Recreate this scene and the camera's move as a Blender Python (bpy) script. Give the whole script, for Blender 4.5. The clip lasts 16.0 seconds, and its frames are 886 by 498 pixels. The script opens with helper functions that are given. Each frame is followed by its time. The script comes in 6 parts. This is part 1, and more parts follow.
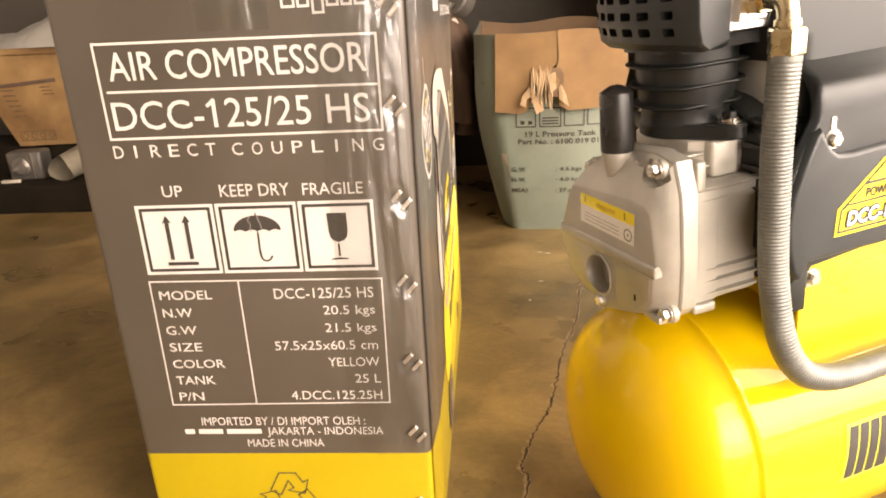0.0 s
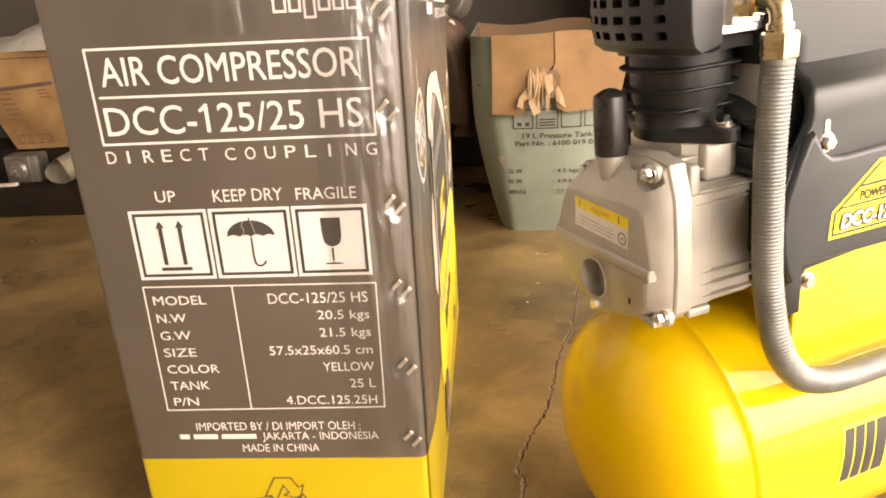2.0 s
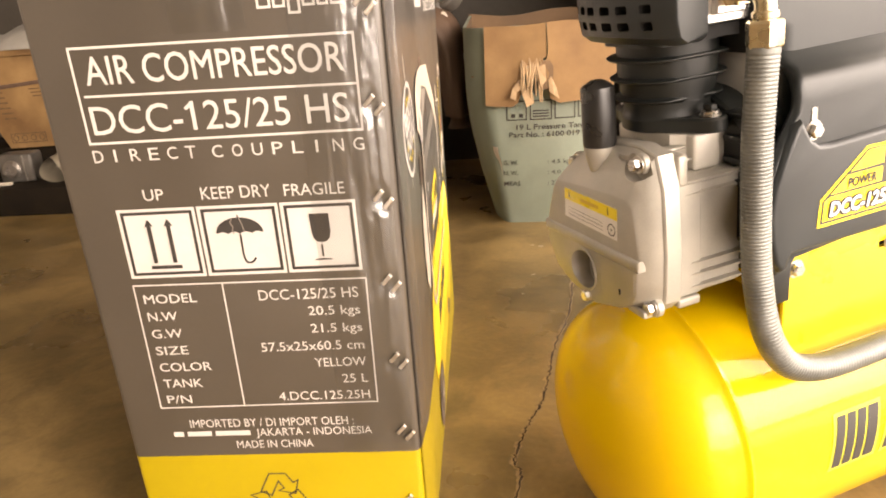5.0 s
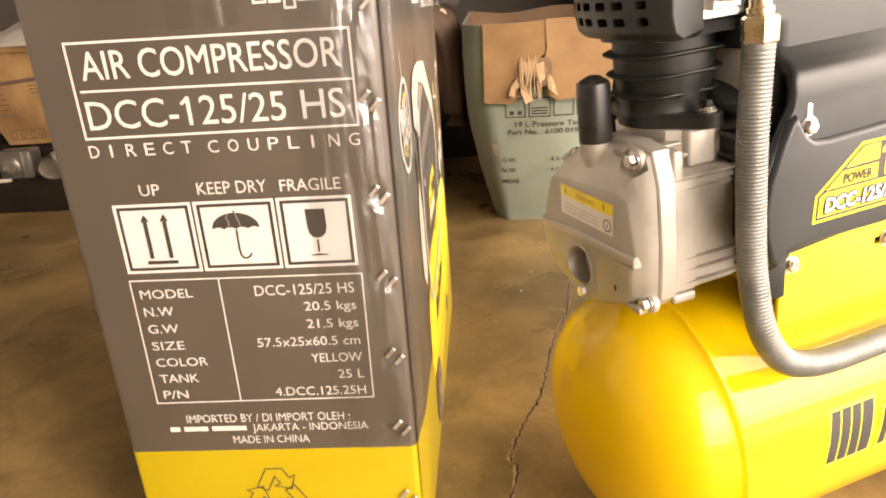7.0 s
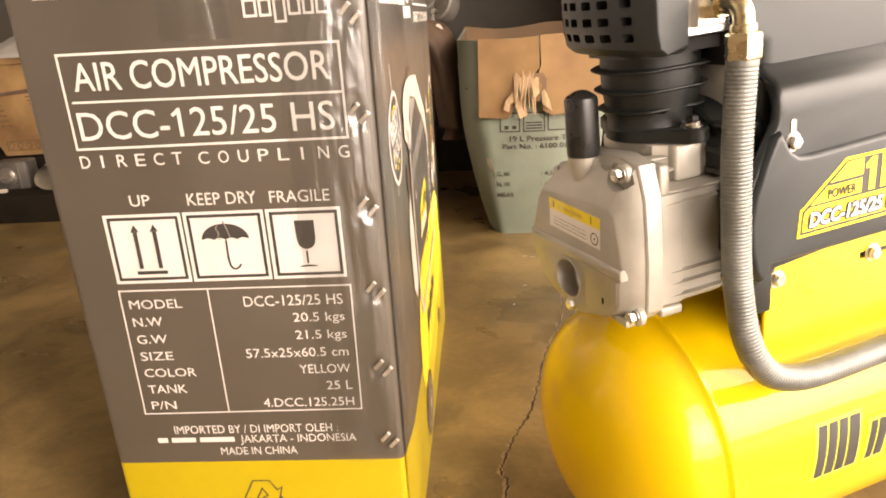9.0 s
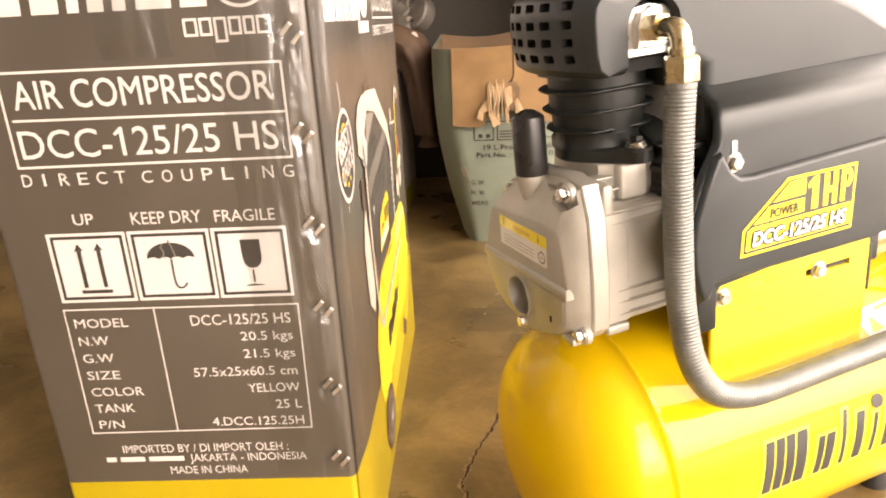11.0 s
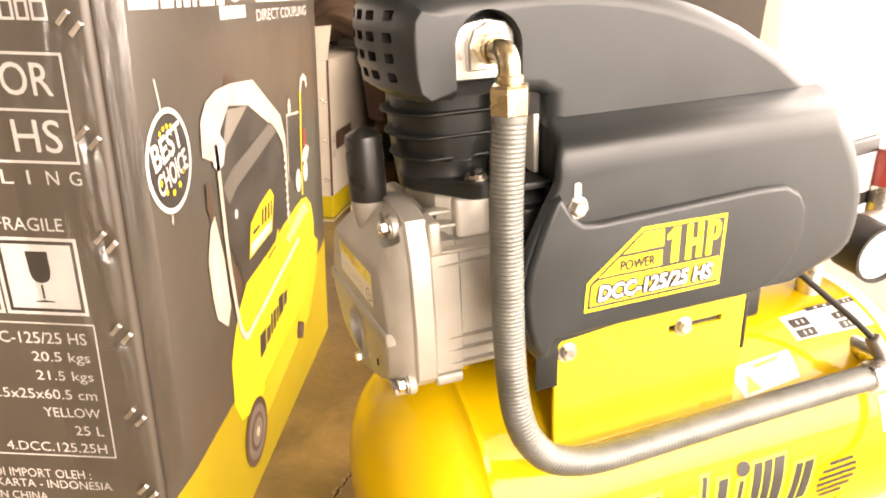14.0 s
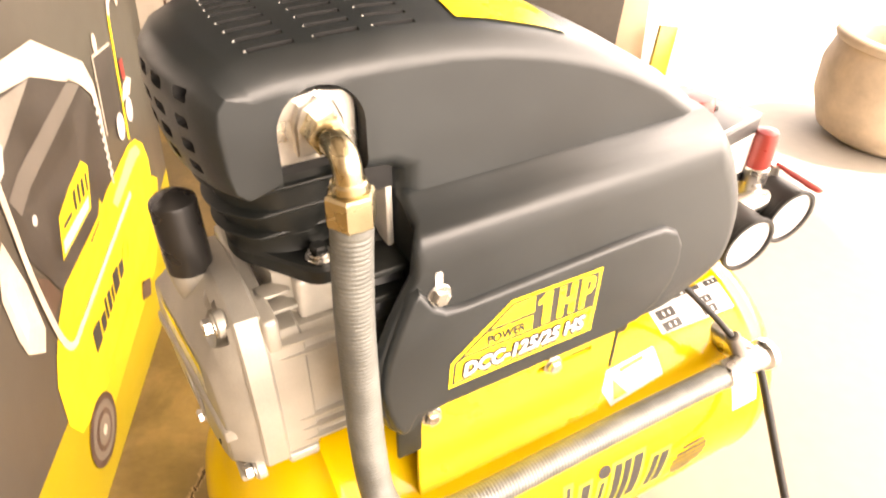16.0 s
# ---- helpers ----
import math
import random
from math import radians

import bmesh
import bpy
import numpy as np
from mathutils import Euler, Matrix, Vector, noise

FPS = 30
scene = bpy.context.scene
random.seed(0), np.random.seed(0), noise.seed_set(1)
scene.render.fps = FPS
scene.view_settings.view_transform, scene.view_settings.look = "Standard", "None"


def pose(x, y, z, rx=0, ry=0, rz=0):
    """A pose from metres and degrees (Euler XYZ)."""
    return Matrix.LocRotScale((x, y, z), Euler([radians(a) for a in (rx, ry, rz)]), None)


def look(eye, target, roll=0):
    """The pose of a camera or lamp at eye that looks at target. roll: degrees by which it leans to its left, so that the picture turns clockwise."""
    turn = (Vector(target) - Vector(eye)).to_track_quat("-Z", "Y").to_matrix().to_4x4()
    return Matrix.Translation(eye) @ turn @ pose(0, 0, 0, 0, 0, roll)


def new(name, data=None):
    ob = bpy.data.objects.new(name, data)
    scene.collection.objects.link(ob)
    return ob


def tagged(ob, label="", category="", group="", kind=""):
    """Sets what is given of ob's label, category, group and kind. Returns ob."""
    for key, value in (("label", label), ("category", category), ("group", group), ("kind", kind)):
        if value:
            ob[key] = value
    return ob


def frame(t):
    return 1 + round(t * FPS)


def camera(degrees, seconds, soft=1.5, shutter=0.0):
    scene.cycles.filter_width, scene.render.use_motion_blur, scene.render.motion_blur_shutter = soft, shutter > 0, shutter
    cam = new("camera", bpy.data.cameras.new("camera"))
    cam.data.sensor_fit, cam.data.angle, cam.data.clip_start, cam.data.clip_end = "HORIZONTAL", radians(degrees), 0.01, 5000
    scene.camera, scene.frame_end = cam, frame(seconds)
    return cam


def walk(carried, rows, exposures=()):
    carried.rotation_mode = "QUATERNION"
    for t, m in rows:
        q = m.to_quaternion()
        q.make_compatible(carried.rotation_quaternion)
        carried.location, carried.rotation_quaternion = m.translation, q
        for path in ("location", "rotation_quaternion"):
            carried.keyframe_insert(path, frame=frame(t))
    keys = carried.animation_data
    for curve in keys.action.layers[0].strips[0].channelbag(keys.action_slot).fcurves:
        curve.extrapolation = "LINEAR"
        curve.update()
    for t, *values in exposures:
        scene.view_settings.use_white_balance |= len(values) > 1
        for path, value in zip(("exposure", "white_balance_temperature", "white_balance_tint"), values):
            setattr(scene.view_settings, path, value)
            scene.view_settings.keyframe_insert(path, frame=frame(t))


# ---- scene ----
cam = camera(66.5, 16.0, soft=1.9, shutter=0.5)
PATH = [
    (0, (0.304, -0.477, 0.492), (0.163, 1.403, -0.176), -2.8),
    (0.5, (0.305, -0.474, 0.491), (0.169, 1.404, -0.185), -2.9),
    (1, (0.305, -0.473, 0.491), (0.171, 1.404, -0.186), -3.0),
    (1.5, (0.307, -0.474, 0.493), (0.17, 1.404, -0.179), -3.0),
    (2, (0.308, -0.475, 0.494), (0.169, 1.406, -0.172), -3.0),
    (2.5, (0.309, -0.474, 0.494), (0.177, 1.411, -0.163), -3.2),
    (3, (0.311, -0.473, 0.492), (0.183, 1.412, -0.164), -2.9),
    (5.5, (0.315, -0.475, 0.495), (0.178, 1.394, -0.204), -4.0),
    (6, (0.315, -0.477, 0.494), (0.178, 1.389, -0.212), -3.9),
    (6.5, (0.316, -0.476, 0.493), (0.177, 1.392, -0.208), -3.7),
    (7, (0.318, -0.475, 0.493), (0.182, 1.396, -0.2), -3.8),
    (7.5, (0.319, -0.474, 0.493), (0.194, 1.399, -0.196), -3.6),
    (8, (0.322, -0.474, 0.494), (0.195, 1.402, -0.19), -3.8),
    (8.2, (0.323, -0.473, 0.494), (0.202, 1.404, -0.185), -3.9),
    (10.3, (0.334, -0.488, 0.489), (0.187, 1.405, -0.141), -2.4),
    (10.5, (0.339, -0.481, 0.497), (0.202, 1.405, -0.155), -2.7),
    (11, (0.356, -0.472, 0.502), (0.265, 1.417, -0.147), -3.0),
    (11.5, (0.373, -0.467, 0.507), (0.306, 1.428, -0.128), -2.5),
    (12, (0.408, -0.452, 0.516), (0.387, 1.45, -0.102), -1.4),
    (12.5, (0.426, -0.431, 0.525), (0.482, 1.485, -0.048), -3.0),
    (13, (0.459, -0.421, 0.521), (0.629, 1.479, -0.08), -1.6),
    (13.5, (0.481, -0.435, 0.507), (0.595, 1.449, -0.155), 0.5),
    (14, (0.473, -0.401, 0.519), (0.4, 1.466, -0.197), 1.3),
    (14.5, (0.504, -0.376, 0.619), (0.456, 1.405, -0.29), 2.7),
    (15, (0.521, -0.327, 0.657), (0.473, 1.403, -0.346), 2.5),
    (15.5, (0.495, -0.273, 0.626), (0.67, 1.416, -0.431), 2.8),
    (16, (0.491, -0.275, 0.622), (0.775, 1.336, -0.529), 5.2),
]
walk(cam, [(t, look(eye, target, roll)) for t, eye, target, roll in PATH],
     exposures=[(0.0, 1.06, 6780, 20), (8.2, 1.06, 6780, 20), (11.0, 1.08, 6650, 20), (12.5, 1.15, 6600, 19), (14.0, 1.16, 6750, 20), (15.0, 1.25, 6900, 21), (16.0, 1.42, 6900, 21)])

# ---- light: open right side of a dim workshop ----
world = bpy.data.worlds.new("world")
scene.world = world
world.use_nodes = True
wn = world.node_tree
sky = wn.nodes.new("ShaderNodeTexSky")
sky.sky_type = "NISHITA"
sky.sun_disc = False
sky.sun_elevation = radians(56)
sky.sun_rotation = radians(100)
sky.dust_density = 4.0
wn.links.new(sky.outputs[0], wn.nodes["Background"].inputs[0])
wn.nodes["Background"].inputs[1].default_value = 0.13

sun_data = bpy.data.lights.new("sun", "SUN")
sun_data.energy = 4.0
sun_data.angle = radians(0.6)
sun_data.color = (1.0, 0.93, 0.82)
sun = new("sun", sun_data)
sun.matrix_world = look((6.0, -1.0, 8.9), (0.0, 0.0, 0.0))



def daylight(name, size, energy, eye, target):
    """Sky light entering through one of the open sides."""
    data = bpy.data.lights.new(name, "AREA")
    data.shape = "RECTANGLE"
    data.size, data.size_y = size
    data.energy, data.color = energy, (1.0, 0.87, 0.68)
    new(name, data).matrix_world = look(eye, target)


daylight("daylight_front", (2.2, 1.9), 70.0, (2.3, -2.60, 1.70), (0.4, 0.0, 0.4))
daylight("daylight_side", (4.6, 2.3), 82.0, (2.7, 0.4, 1.55), (0.6, 0.3, 1.0))


# ---- materials ----
def mat(name, base, rough=0.5, metal=0.0, coat=0.0, vary=0.12, scale=18.0, bump=0.0, grain=300.0, tint=None, spec=0.5, rvary=0.08, coat_rough=0.08):
    m = bpy.data.materials.new(name)
    m.use_nodes = True
    nt = m.node_tree
    p = nt.nodes["Principled BSDF"]
    tc = nt.nodes.new("ShaderNodeTexCoord")
    big = nt.nodes.new("ShaderNodeTexNoise")
    big.inputs["Scale"].default_value = scale
    big.inputs["Detail"].default_value = 6.0
    nt.links.new(tc.outputs["Object"], big.inputs["Vector"])
    fine = nt.nodes.new("ShaderNodeTexNoise")
    fine.inputs["Scale"].default_value = grain
    fine.inputs["Detail"].default_value = 3.0
    nt.links.new(tc.outputs["Object"], fine.inputs["Vector"])
    ramp = nt.nodes.new("ShaderNodeValToRGB")
    lo = tint if tint else tuple(c * (1 - vary) for c in base)
    hi = tuple(min(1.0, c * (1 + vary * 0.6)) for c in base)
    ramp.color_ramp.elements[0].position, ramp.color_ramp.elements[1].position = 0.36, 0.66
    ramp.color_ramp.elements[0].color, ramp.color_ramp.elements[1].color = (*lo, 1), (*hi, 1)
    nt.links.new(big.outputs[0], ramp.inputs[0])
    mix = nt.nodes.new("ShaderNodeMix")
    mix.data_type, mix.blend_type = "RGBA", "MULTIPLY"
    mix.inputs[0].default_value = min(1.0, vary)
    nt.links.new(ramp.outputs[0], mix.inputs[6])
    nt.links.new(fine.outputs[0], mix.inputs[7])
    nt.links.new(mix.outputs[2], p.inputs["Base Color"])
    rr = nt.nodes.new("ShaderNodeMapRange")
    rr.inputs[1].default_value, rr.inputs[2].default_value = 0.3, 0.7
    rr.inputs[3].default_value, rr.inputs[4].default_value = max(0.02, rough - rvary), min(1.0, rough + rvary)
    nt.links.new(big.outputs[0], rr.inputs[0])
    nt.links.new(rr.outputs[0], p.inputs["Roughness"])
    p.inputs["Metallic"].default_value = metal
    p.inputs["Coat Weight"].default_value = coat
    p.inputs["Coat Roughness"].default_value = coat_rough
    p.inputs["Specular IOR Level"].default_value = spec
    if bump:
        b = nt.nodes.new("ShaderNodeBump")
        b.inputs["Strength"].default_value = bump
        b.inputs["Distance"].default_value = 0.001
        nt.links.new(fine.outputs[0], b.inputs["Height"])
        nt.links.new(b.outputs[0], p.inputs["Normal"])
    return m


def crumple(m, scale, depth, stretch=(1, 1, 1), strength=0.6):
    """Adds a broad relief to a material: dents, folds, brushed waves."""
    nt = m.node_tree
    p = nt.nodes["Principled BSDF"]
    tc = nt.nodes.new("ShaderNodeTexCoord")
    mp = nt.nodes.new("ShaderNodeMapping")
    mp.inputs["Scale"].default_value = stretch
    n = nt.nodes.new("ShaderNodeTexNoise")
    n.inputs["Scale"].default_value = scale
    n.inputs["Detail"].default_value = 2.5
    b = nt.nodes.new("ShaderNodeBump")
    b.inputs["Strength"].default_value = strength
    b.inputs["Distance"].default_value = depth
    nt.links.new(tc.outputs["Object"], mp.inputs[0])
    nt.links.new(mp.outputs[0], n.inputs["Vector"])
    nt.links.new(n.outputs[0], b.inputs["Height"])
    old = p.inputs["Normal"].links
    if old:
        nt.links.new(old[0].from_socket, b.inputs["Normal"])
    nt.links.new(b.outputs[0], p.inputs["Normal"])
    return m


M = {}
M["carton_grey"] = crumple(mat("carton_grey", (0.0735, 0.0615, 0.0475), 0.42, coat=0.9, vary=0.08, scale=9, coat_rough=0.22, bump=0.04), 7, 0.005, (1, 1, 0.5))
M["carton_yellow"] = crumple(mat("carton_yellow", (0.405, 0.305, 0.004), 0.36, coat=0.3, vary=0.05, scale=9, coat_rough=0.2), 7, 0.003)
M["ink_white"] = mat("ink_white", (0.585, 0.553, 0.515), 0.42, vary=0.05, scale=30)
M["ink_dark"] = mat("ink_dark", (0.045, 0.04, 0.036), 0.4, vary=0.1, scale=30)
M["ink_mid"] = mat("ink_mid", (0.16, 0.14, 0.12), 0.4, vary=0.1, scale=30)
M["ink_beige"] = mat("ink_beige", (0.62, 0.54, 0.44), 0.4, vary=0.14, scale=40)
M["ink_yellow"] = mat("ink_yellow", (0.84, 0.62, 0.015), 0.38, vary=0.06, scale=30)
M["ink_shade"] = mat("ink_shade", (0.66, 0.46, 0.012), 0.38, vary=0.06, scale=30)
M["ink_pale_yellow"] = mat("ink_pale_yellow", (0.86, 0.72, 0.20), 0.38, vary=0.06, scale=30)
M["ink_hood"] = mat("ink_hood", (0.060, 0.050, 0.042), 0.4, vary=0.25, scale=24)
M["ink_grey"] = mat("ink_grey", (0.27, 0.24, 0.205), 0.4, vary=0.2, scale=30)
M["ink_wheel"] = mat("ink_wheel", (0.21, 0.17, 0.13), 0.4, vary=0.2, scale=40)
M["ink_brown"] = mat("ink_brown", (0.10, 0.06, 0.04), 0.4, vary=0.2, scale=40)
M["steel"] = mat("steel", (0.72, 0.68, 0.62), 0.22, metal=1.0, vary=0.12, scale=60, bump=0.05)
M["staple_steel"] = mat("staple_steel", (0.86, 0.82, 0.76), 0.42, metal=1.0, vary=0.1, scale=90, bump=0.05)
M["zinc"] = mat("zinc", (0.75, 0.73, 0.69), 0.3, metal=1.0, vary=0.15, scale=70, bump=0.08)
M["tank_paint"] = crumple(mat("tank_paint", (0.68, 0.448, 0.0010), 0.40, coat=0.7, vary=0.04, scale=12, coat_rough=0.075, spec=0.05), 14, 0.0003)
M["plate_paint"] = mat("plate_paint", (0.88, 0.66, 0.012), 0.3, coat=0.4, vary=0.04, scale=15)
M["hood_plastic"] = mat("hood_plastic", (0.0205, 0.0248, 0.0262), 0.38, vary=0.2, scale=14, bump=0.14, grain=1600, spec=0.5)
M["black_metal"] = mat("black_metal", (0.0085, 0.0105, 0.0095), 0.46, vary=0.25, scale=30, bump=0.1, grain=500)
M["switch_plastic"] = mat("switch_plastic", (0.030, 0.031, 0.030), 0.42, vary=0.2, scale=20, bump=0.1, grain=900)
M["glint_bead"] = mat("glint_bead", (0.34, 0.33, 0.31), 0.3, vary=0.1, scale=60)
M["rubber"] = mat("rubber", (0.02, 0.019, 0.018), 0.55, vary=0.2, scale=30, bump=0.05)
M["cap_rubber"] = mat("cap_rubber", (0.016, 0.015, 0.014), 0.3, vary=0.15, scale=40, bump=0.05)
M["alloy"] = mat("alloy", (0.485, 0.465, 0.41), 0.50, metal=0.6, vary=0.16, scale=22, bump=0.13, grain=900)
M["alloy_dark"] = mat("alloy_dark", (0.30, 0.27, 0.24), 0.45, metal=0.7, vary=0.2, scale=22, bump=0.2, grain=700)
# paler alloy copy: light on the bare deck and motor end painted in
M["alloy_lit"] = mat("alloy_lit", (0.70, 0.67, 0.60), 0.42, metal=0.35, vary=0.08, scale=40, bump=0.06, grain=900)
M["brass"] = mat("brass", (0.73, 0.63, 0.41), 0.26, metal=1.0, vary=0.15, scale=60, bump=0.05)
M["hose_metal"] = mat("hose_metal", (0.215, 0.222, 0.208), 0.50, metal=0.60, vary=0.2, scale=50, bump=0.2, grain=900)
M["label_white"] = mat("label_white", (0.80, 0.78, 0.74), 0.35, vary=0.05, scale=40)
M["label_yellow"] = crumple(mat("label_yellow", (0.88, 0.72, 0.012), 0.3, coat=0.4, vary=0.04, scale=40), 40, 0.001)
M["label_green"] = mat("label_green", (0.55, 0.56, 0.05), 0.4, vary=0.06, scale=40)
M["red"] = mat("red", (0.32, 0.045, 0.035), 0.35, vary=0.1, scale=40)
M["dial"] = mat("dial", (0.78, 0.78, 0.77), 0.4, vary=0.03, scale=40)
M["kraft"] = crumple(mat("kraft", (0.250, 0.150, 0.062), 0.8, vary=0.14, scale=9, bump=0.12, tint=(0.180, 0.097, 0.036)), 9, 0.006)
# kraft darkened for the shade inside the carton and the torn hole
M["kraft_shaded"] = mat("kraft_shaded", (0.17, 0.105, 0.055), 0.85, vary=0.2, scale=9, bump=0.1)
M["kraft_pale"] = crumple(mat("kraft_pale", (0.345, 0.215, 0.085), 0.8, vary=0.2, scale=5, bump=0.1, tint=(0.150, 0.078, 0.024)), 9, 0.004)
M["ink_kraft"] = mat("ink_kraft", (0.13, 0.075, 0.030), 0.8, vary=0.25, scale=60)
M["kraft_torn"] = mat("kraft_torn", (0.41, 0.28, 0.155), 0.85, vary=0.2, scale=40, bump=0.2)
M["carton_green"] = crumple(mat("carton_green", (0.215, 0.252, 0.198), 0.62, vary=0.1, scale=6, bump=0.06, tint=(0.165, 0.186, 0.144)), 8, 0.010, (1, 1, 0.6))
M["carton_pale"] = crumple(mat("carton_pale", (0.50, 0.44, 0.36), 0.6, vary=0.12, scale=8, bump=0.06), 8, 0.004)
M["brown_cloth"] = crumple(mat("brown_cloth", (0.075, 0.043, 0.024), 0.7, vary=0.25, scale=10, bump=0.2, grain=500), 10, 0.02, (1, 1, 0.35))
M["bag"] = crumple(mat("bag", (0.29, 0.275, 0.245), 0.5, vary=0.1, scale=10), 16, 0.02)
M["paper"] = crumple(mat("paper", (0.25, 0.215, 0.155), 0.8, vary=0.2, scale=14, bump=0.1), 22, 0.003)
M["grey_iron"] = mat("grey_iron", (0.16, 0.145, 0.125), 0.5, metal=0.4, vary=0.3, scale=20, bump=0.25, grain=250)
M["dark_wood"] = mat("dark_wood", (0.0165, 0.0115, 0.0065), 0.85, spec=0.15, vary=0.35, scale=12, bump=0.3, grain=150)
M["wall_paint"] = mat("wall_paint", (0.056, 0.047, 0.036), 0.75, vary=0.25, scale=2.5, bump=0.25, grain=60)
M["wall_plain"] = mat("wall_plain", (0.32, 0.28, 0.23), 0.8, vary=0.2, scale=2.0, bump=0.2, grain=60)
M["ceiling_paint"] = mat("ceiling_paint", (0.42, 0.38, 0.33), 0.85, vary=0.15, scale=1.5, bump=0.1, grain=40)
M["board"] = mat("board", (0.42, 0.31, 0.20), 0.6, vary=0.12, scale=10, bump=0.1)
M["pot"] = mat("pot", (0.60, 0.49, 0.36), 0.7, vary=0.2, scale=12, bump=0.3, grain=80)
M["outside"] = mat("outside", (0.46, 0.43, 0.38), 0.85, vary=0.12, scale=1.2, bump=0.2, grain=40)
# black for shade painted into the hood's recesses, and for the casting mark
M["shade_and_mark_black"] = mat("shade_and_mark_black", (0.006, 0.006, 0.006), 0.8, vary=0.2, scale=60)
M["crack_edge"] = mat("crack_edge", (0.36, 0.255, 0.13), 0.9, vary=0.3, scale=90, bump=0.3)
M["crack"] = mat("crack", (0.040, 0.023, 0.009), 0.95, vary=0.3, scale=60)


def floor_material():
    m = mat("concrete", (0.300, 0.208, 0.084), 0.36, vary=0.3, scale=2.6, bump=0.35, grain=120, tint=(0.150, 0.104, 0.043), rvary=0.16)
    nt = m.node_tree
    p = nt.nodes["Principled BSDF"]
    tc = nt.nodes.new("ShaderNodeTexCoord")
    n = nt.nodes.new("ShaderNodeTexNoise")
    n.inputs["Scale"].default_value, n.inputs["Detail"].default_value = 9.0, 12.0
    n.inputs["Roughness"].default_value = 0.62
    n.inputs["Distortion"].default_value = 0.5
    ramp = nt.nodes.new("ShaderNodeValToRGB")
    ramp.color_ramp.elements[0].position, ramp.color_ramp.elements[1].position = 0.40, 0.62
    ramp.color_ramp.elements[0].color, ramp.color_ramp.elements[1].color = (0.64, 0.63, 0.60, 1), (1.26, 1.24, 1.18, 1)
    mix = nt.nodes.new("ShaderNodeMix")
    mix.data_type, mix.blend_type = "RGBA", "MULTIPLY"
    mix.inputs[0].default_value = 0.8
    src = p.inputs["Base Color"].links[0].from_socket
    nt.links.new(tc.outputs["Object"], n.inputs["Vector"])
    nt.links.new(n.outputs[0], ramp.inputs[0])
    nt.links.new(src, mix.inputs[6])
    nt.links.new(ramp.outputs[0], mix.inputs[7])
    nt.links.new(mix.outputs[2], p.inputs["Base Color"])
    return m


# Emissive sheet material: the outdoor brightness is put in as a glow.
def daylight_glow_material():
    m = bpy.data.materials.new("daylight_glow")
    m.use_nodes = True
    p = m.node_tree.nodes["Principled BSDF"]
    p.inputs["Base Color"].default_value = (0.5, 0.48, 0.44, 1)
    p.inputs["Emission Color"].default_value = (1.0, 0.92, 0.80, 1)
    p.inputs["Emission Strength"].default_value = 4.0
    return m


M["daylight_glow"] = daylight_glow_material()
def clear_film():
    """Clear adhesive film: lets the print through, mirrors at its creases."""
    m = bpy.data.materials.new("clear_film")
    m.use_nodes = True
    nt = m.node_tree
    nt.nodes.remove(nt.nodes["Principled BSDF"])
    clear = nt.nodes.new("ShaderNodeBsdfTransparent")
    clear.inputs["Color"].default_value = (1.0, 1.0, 1.0, 1)
    gloss = nt.nodes.new("ShaderNodeBsdfGlossy")
    gloss.inputs["Roughness"].default_value = 0.26
    fresnel = nt.nodes.new("ShaderNodeFresnel")
    fresnel.inputs["IOR"].default_value = 2.15
    tc = nt.nodes.new("ShaderNodeTexCoord")
    mp = nt.nodes.new("ShaderNodeMapping")
    mp.inputs["Scale"].default_value = (60, 60, 11)
    n = nt.nodes.new("ShaderNodeTexNoise")
    n.inputs["Scale"].default_value, n.inputs["Detail"].default_value = 1.0, 3.0
    b = nt.nodes.new("ShaderNodeBump")
    b.inputs["Strength"].default_value, b.inputs["Distance"].default_value = 0.6, 0.006
    mix = nt.nodes.new("ShaderNodeMixShader")
    nt.links.new(tc.outputs["Object"], mp.inputs[0])
    nt.links.new(mp.outputs[0], n.inputs["Vector"])
    nt.links.new(n.outputs[0], b.inputs["Height"])
    nt.links.new(b.outputs[0], gloss.inputs["Normal"])
    nt.links.new(fresnel.outputs[0], mix.inputs[0])
    nt.links.new(clear.outputs[0], mix.inputs[1])
    nt.links.new(gloss.outputs[0], mix.inputs[2])
    nt.links.new(mix.outputs[0], nt.nodes["Material Output"].inputs[0])
    return m


M["tape"] = clear_film()


M["concrete"] = floor_material()
M["sight_glass"] = mat("sight_glass", (0.20, 0.11, 0.03), 0.12, coat=1.0, vary=0.25, scale=90)


# ---- mesh tools ----
def thing(name, label, category, m=None, group="", kind=""):
    ob = new(name)
    ob.empty_display_size = 0.05
    ob.matrix_world = m if m else Matrix.Identity(4)
    return tagged(ob, label, category, group, kind)


def finish(me, material, smooth=35.0):
    for mm in (material if isinstance(material, (list, tuple)) else [material]):
        me.materials.append(mm)
    if smooth:
        me.polygons.foreach_set("use_smooth", [True] * len(me.polygons))
        me.set_sharp_from_angle(angle=radians(smooth))
    me.update()
    return me


def part(name, bm, material, parent, label="", smooth=35.0):
    me = bpy.data.meshes.new(name)
    bm.normal_update()
    bm.to_mesh(me)
    bm.free()
    finish(me, material, smooth)
    ob = new(name, me)
    if parent is not None:
        ob.parent = parent
    if label:
        ob["label"] = label
    return ob


def single(name, bm, material, label, category, group="", kind="", m=None, smooth=35.0):
    ob = part(name, bm, material, None, "", smooth)
    if m:
        ob.matrix_world = m
    return tagged(ob, label, category, group, kind)


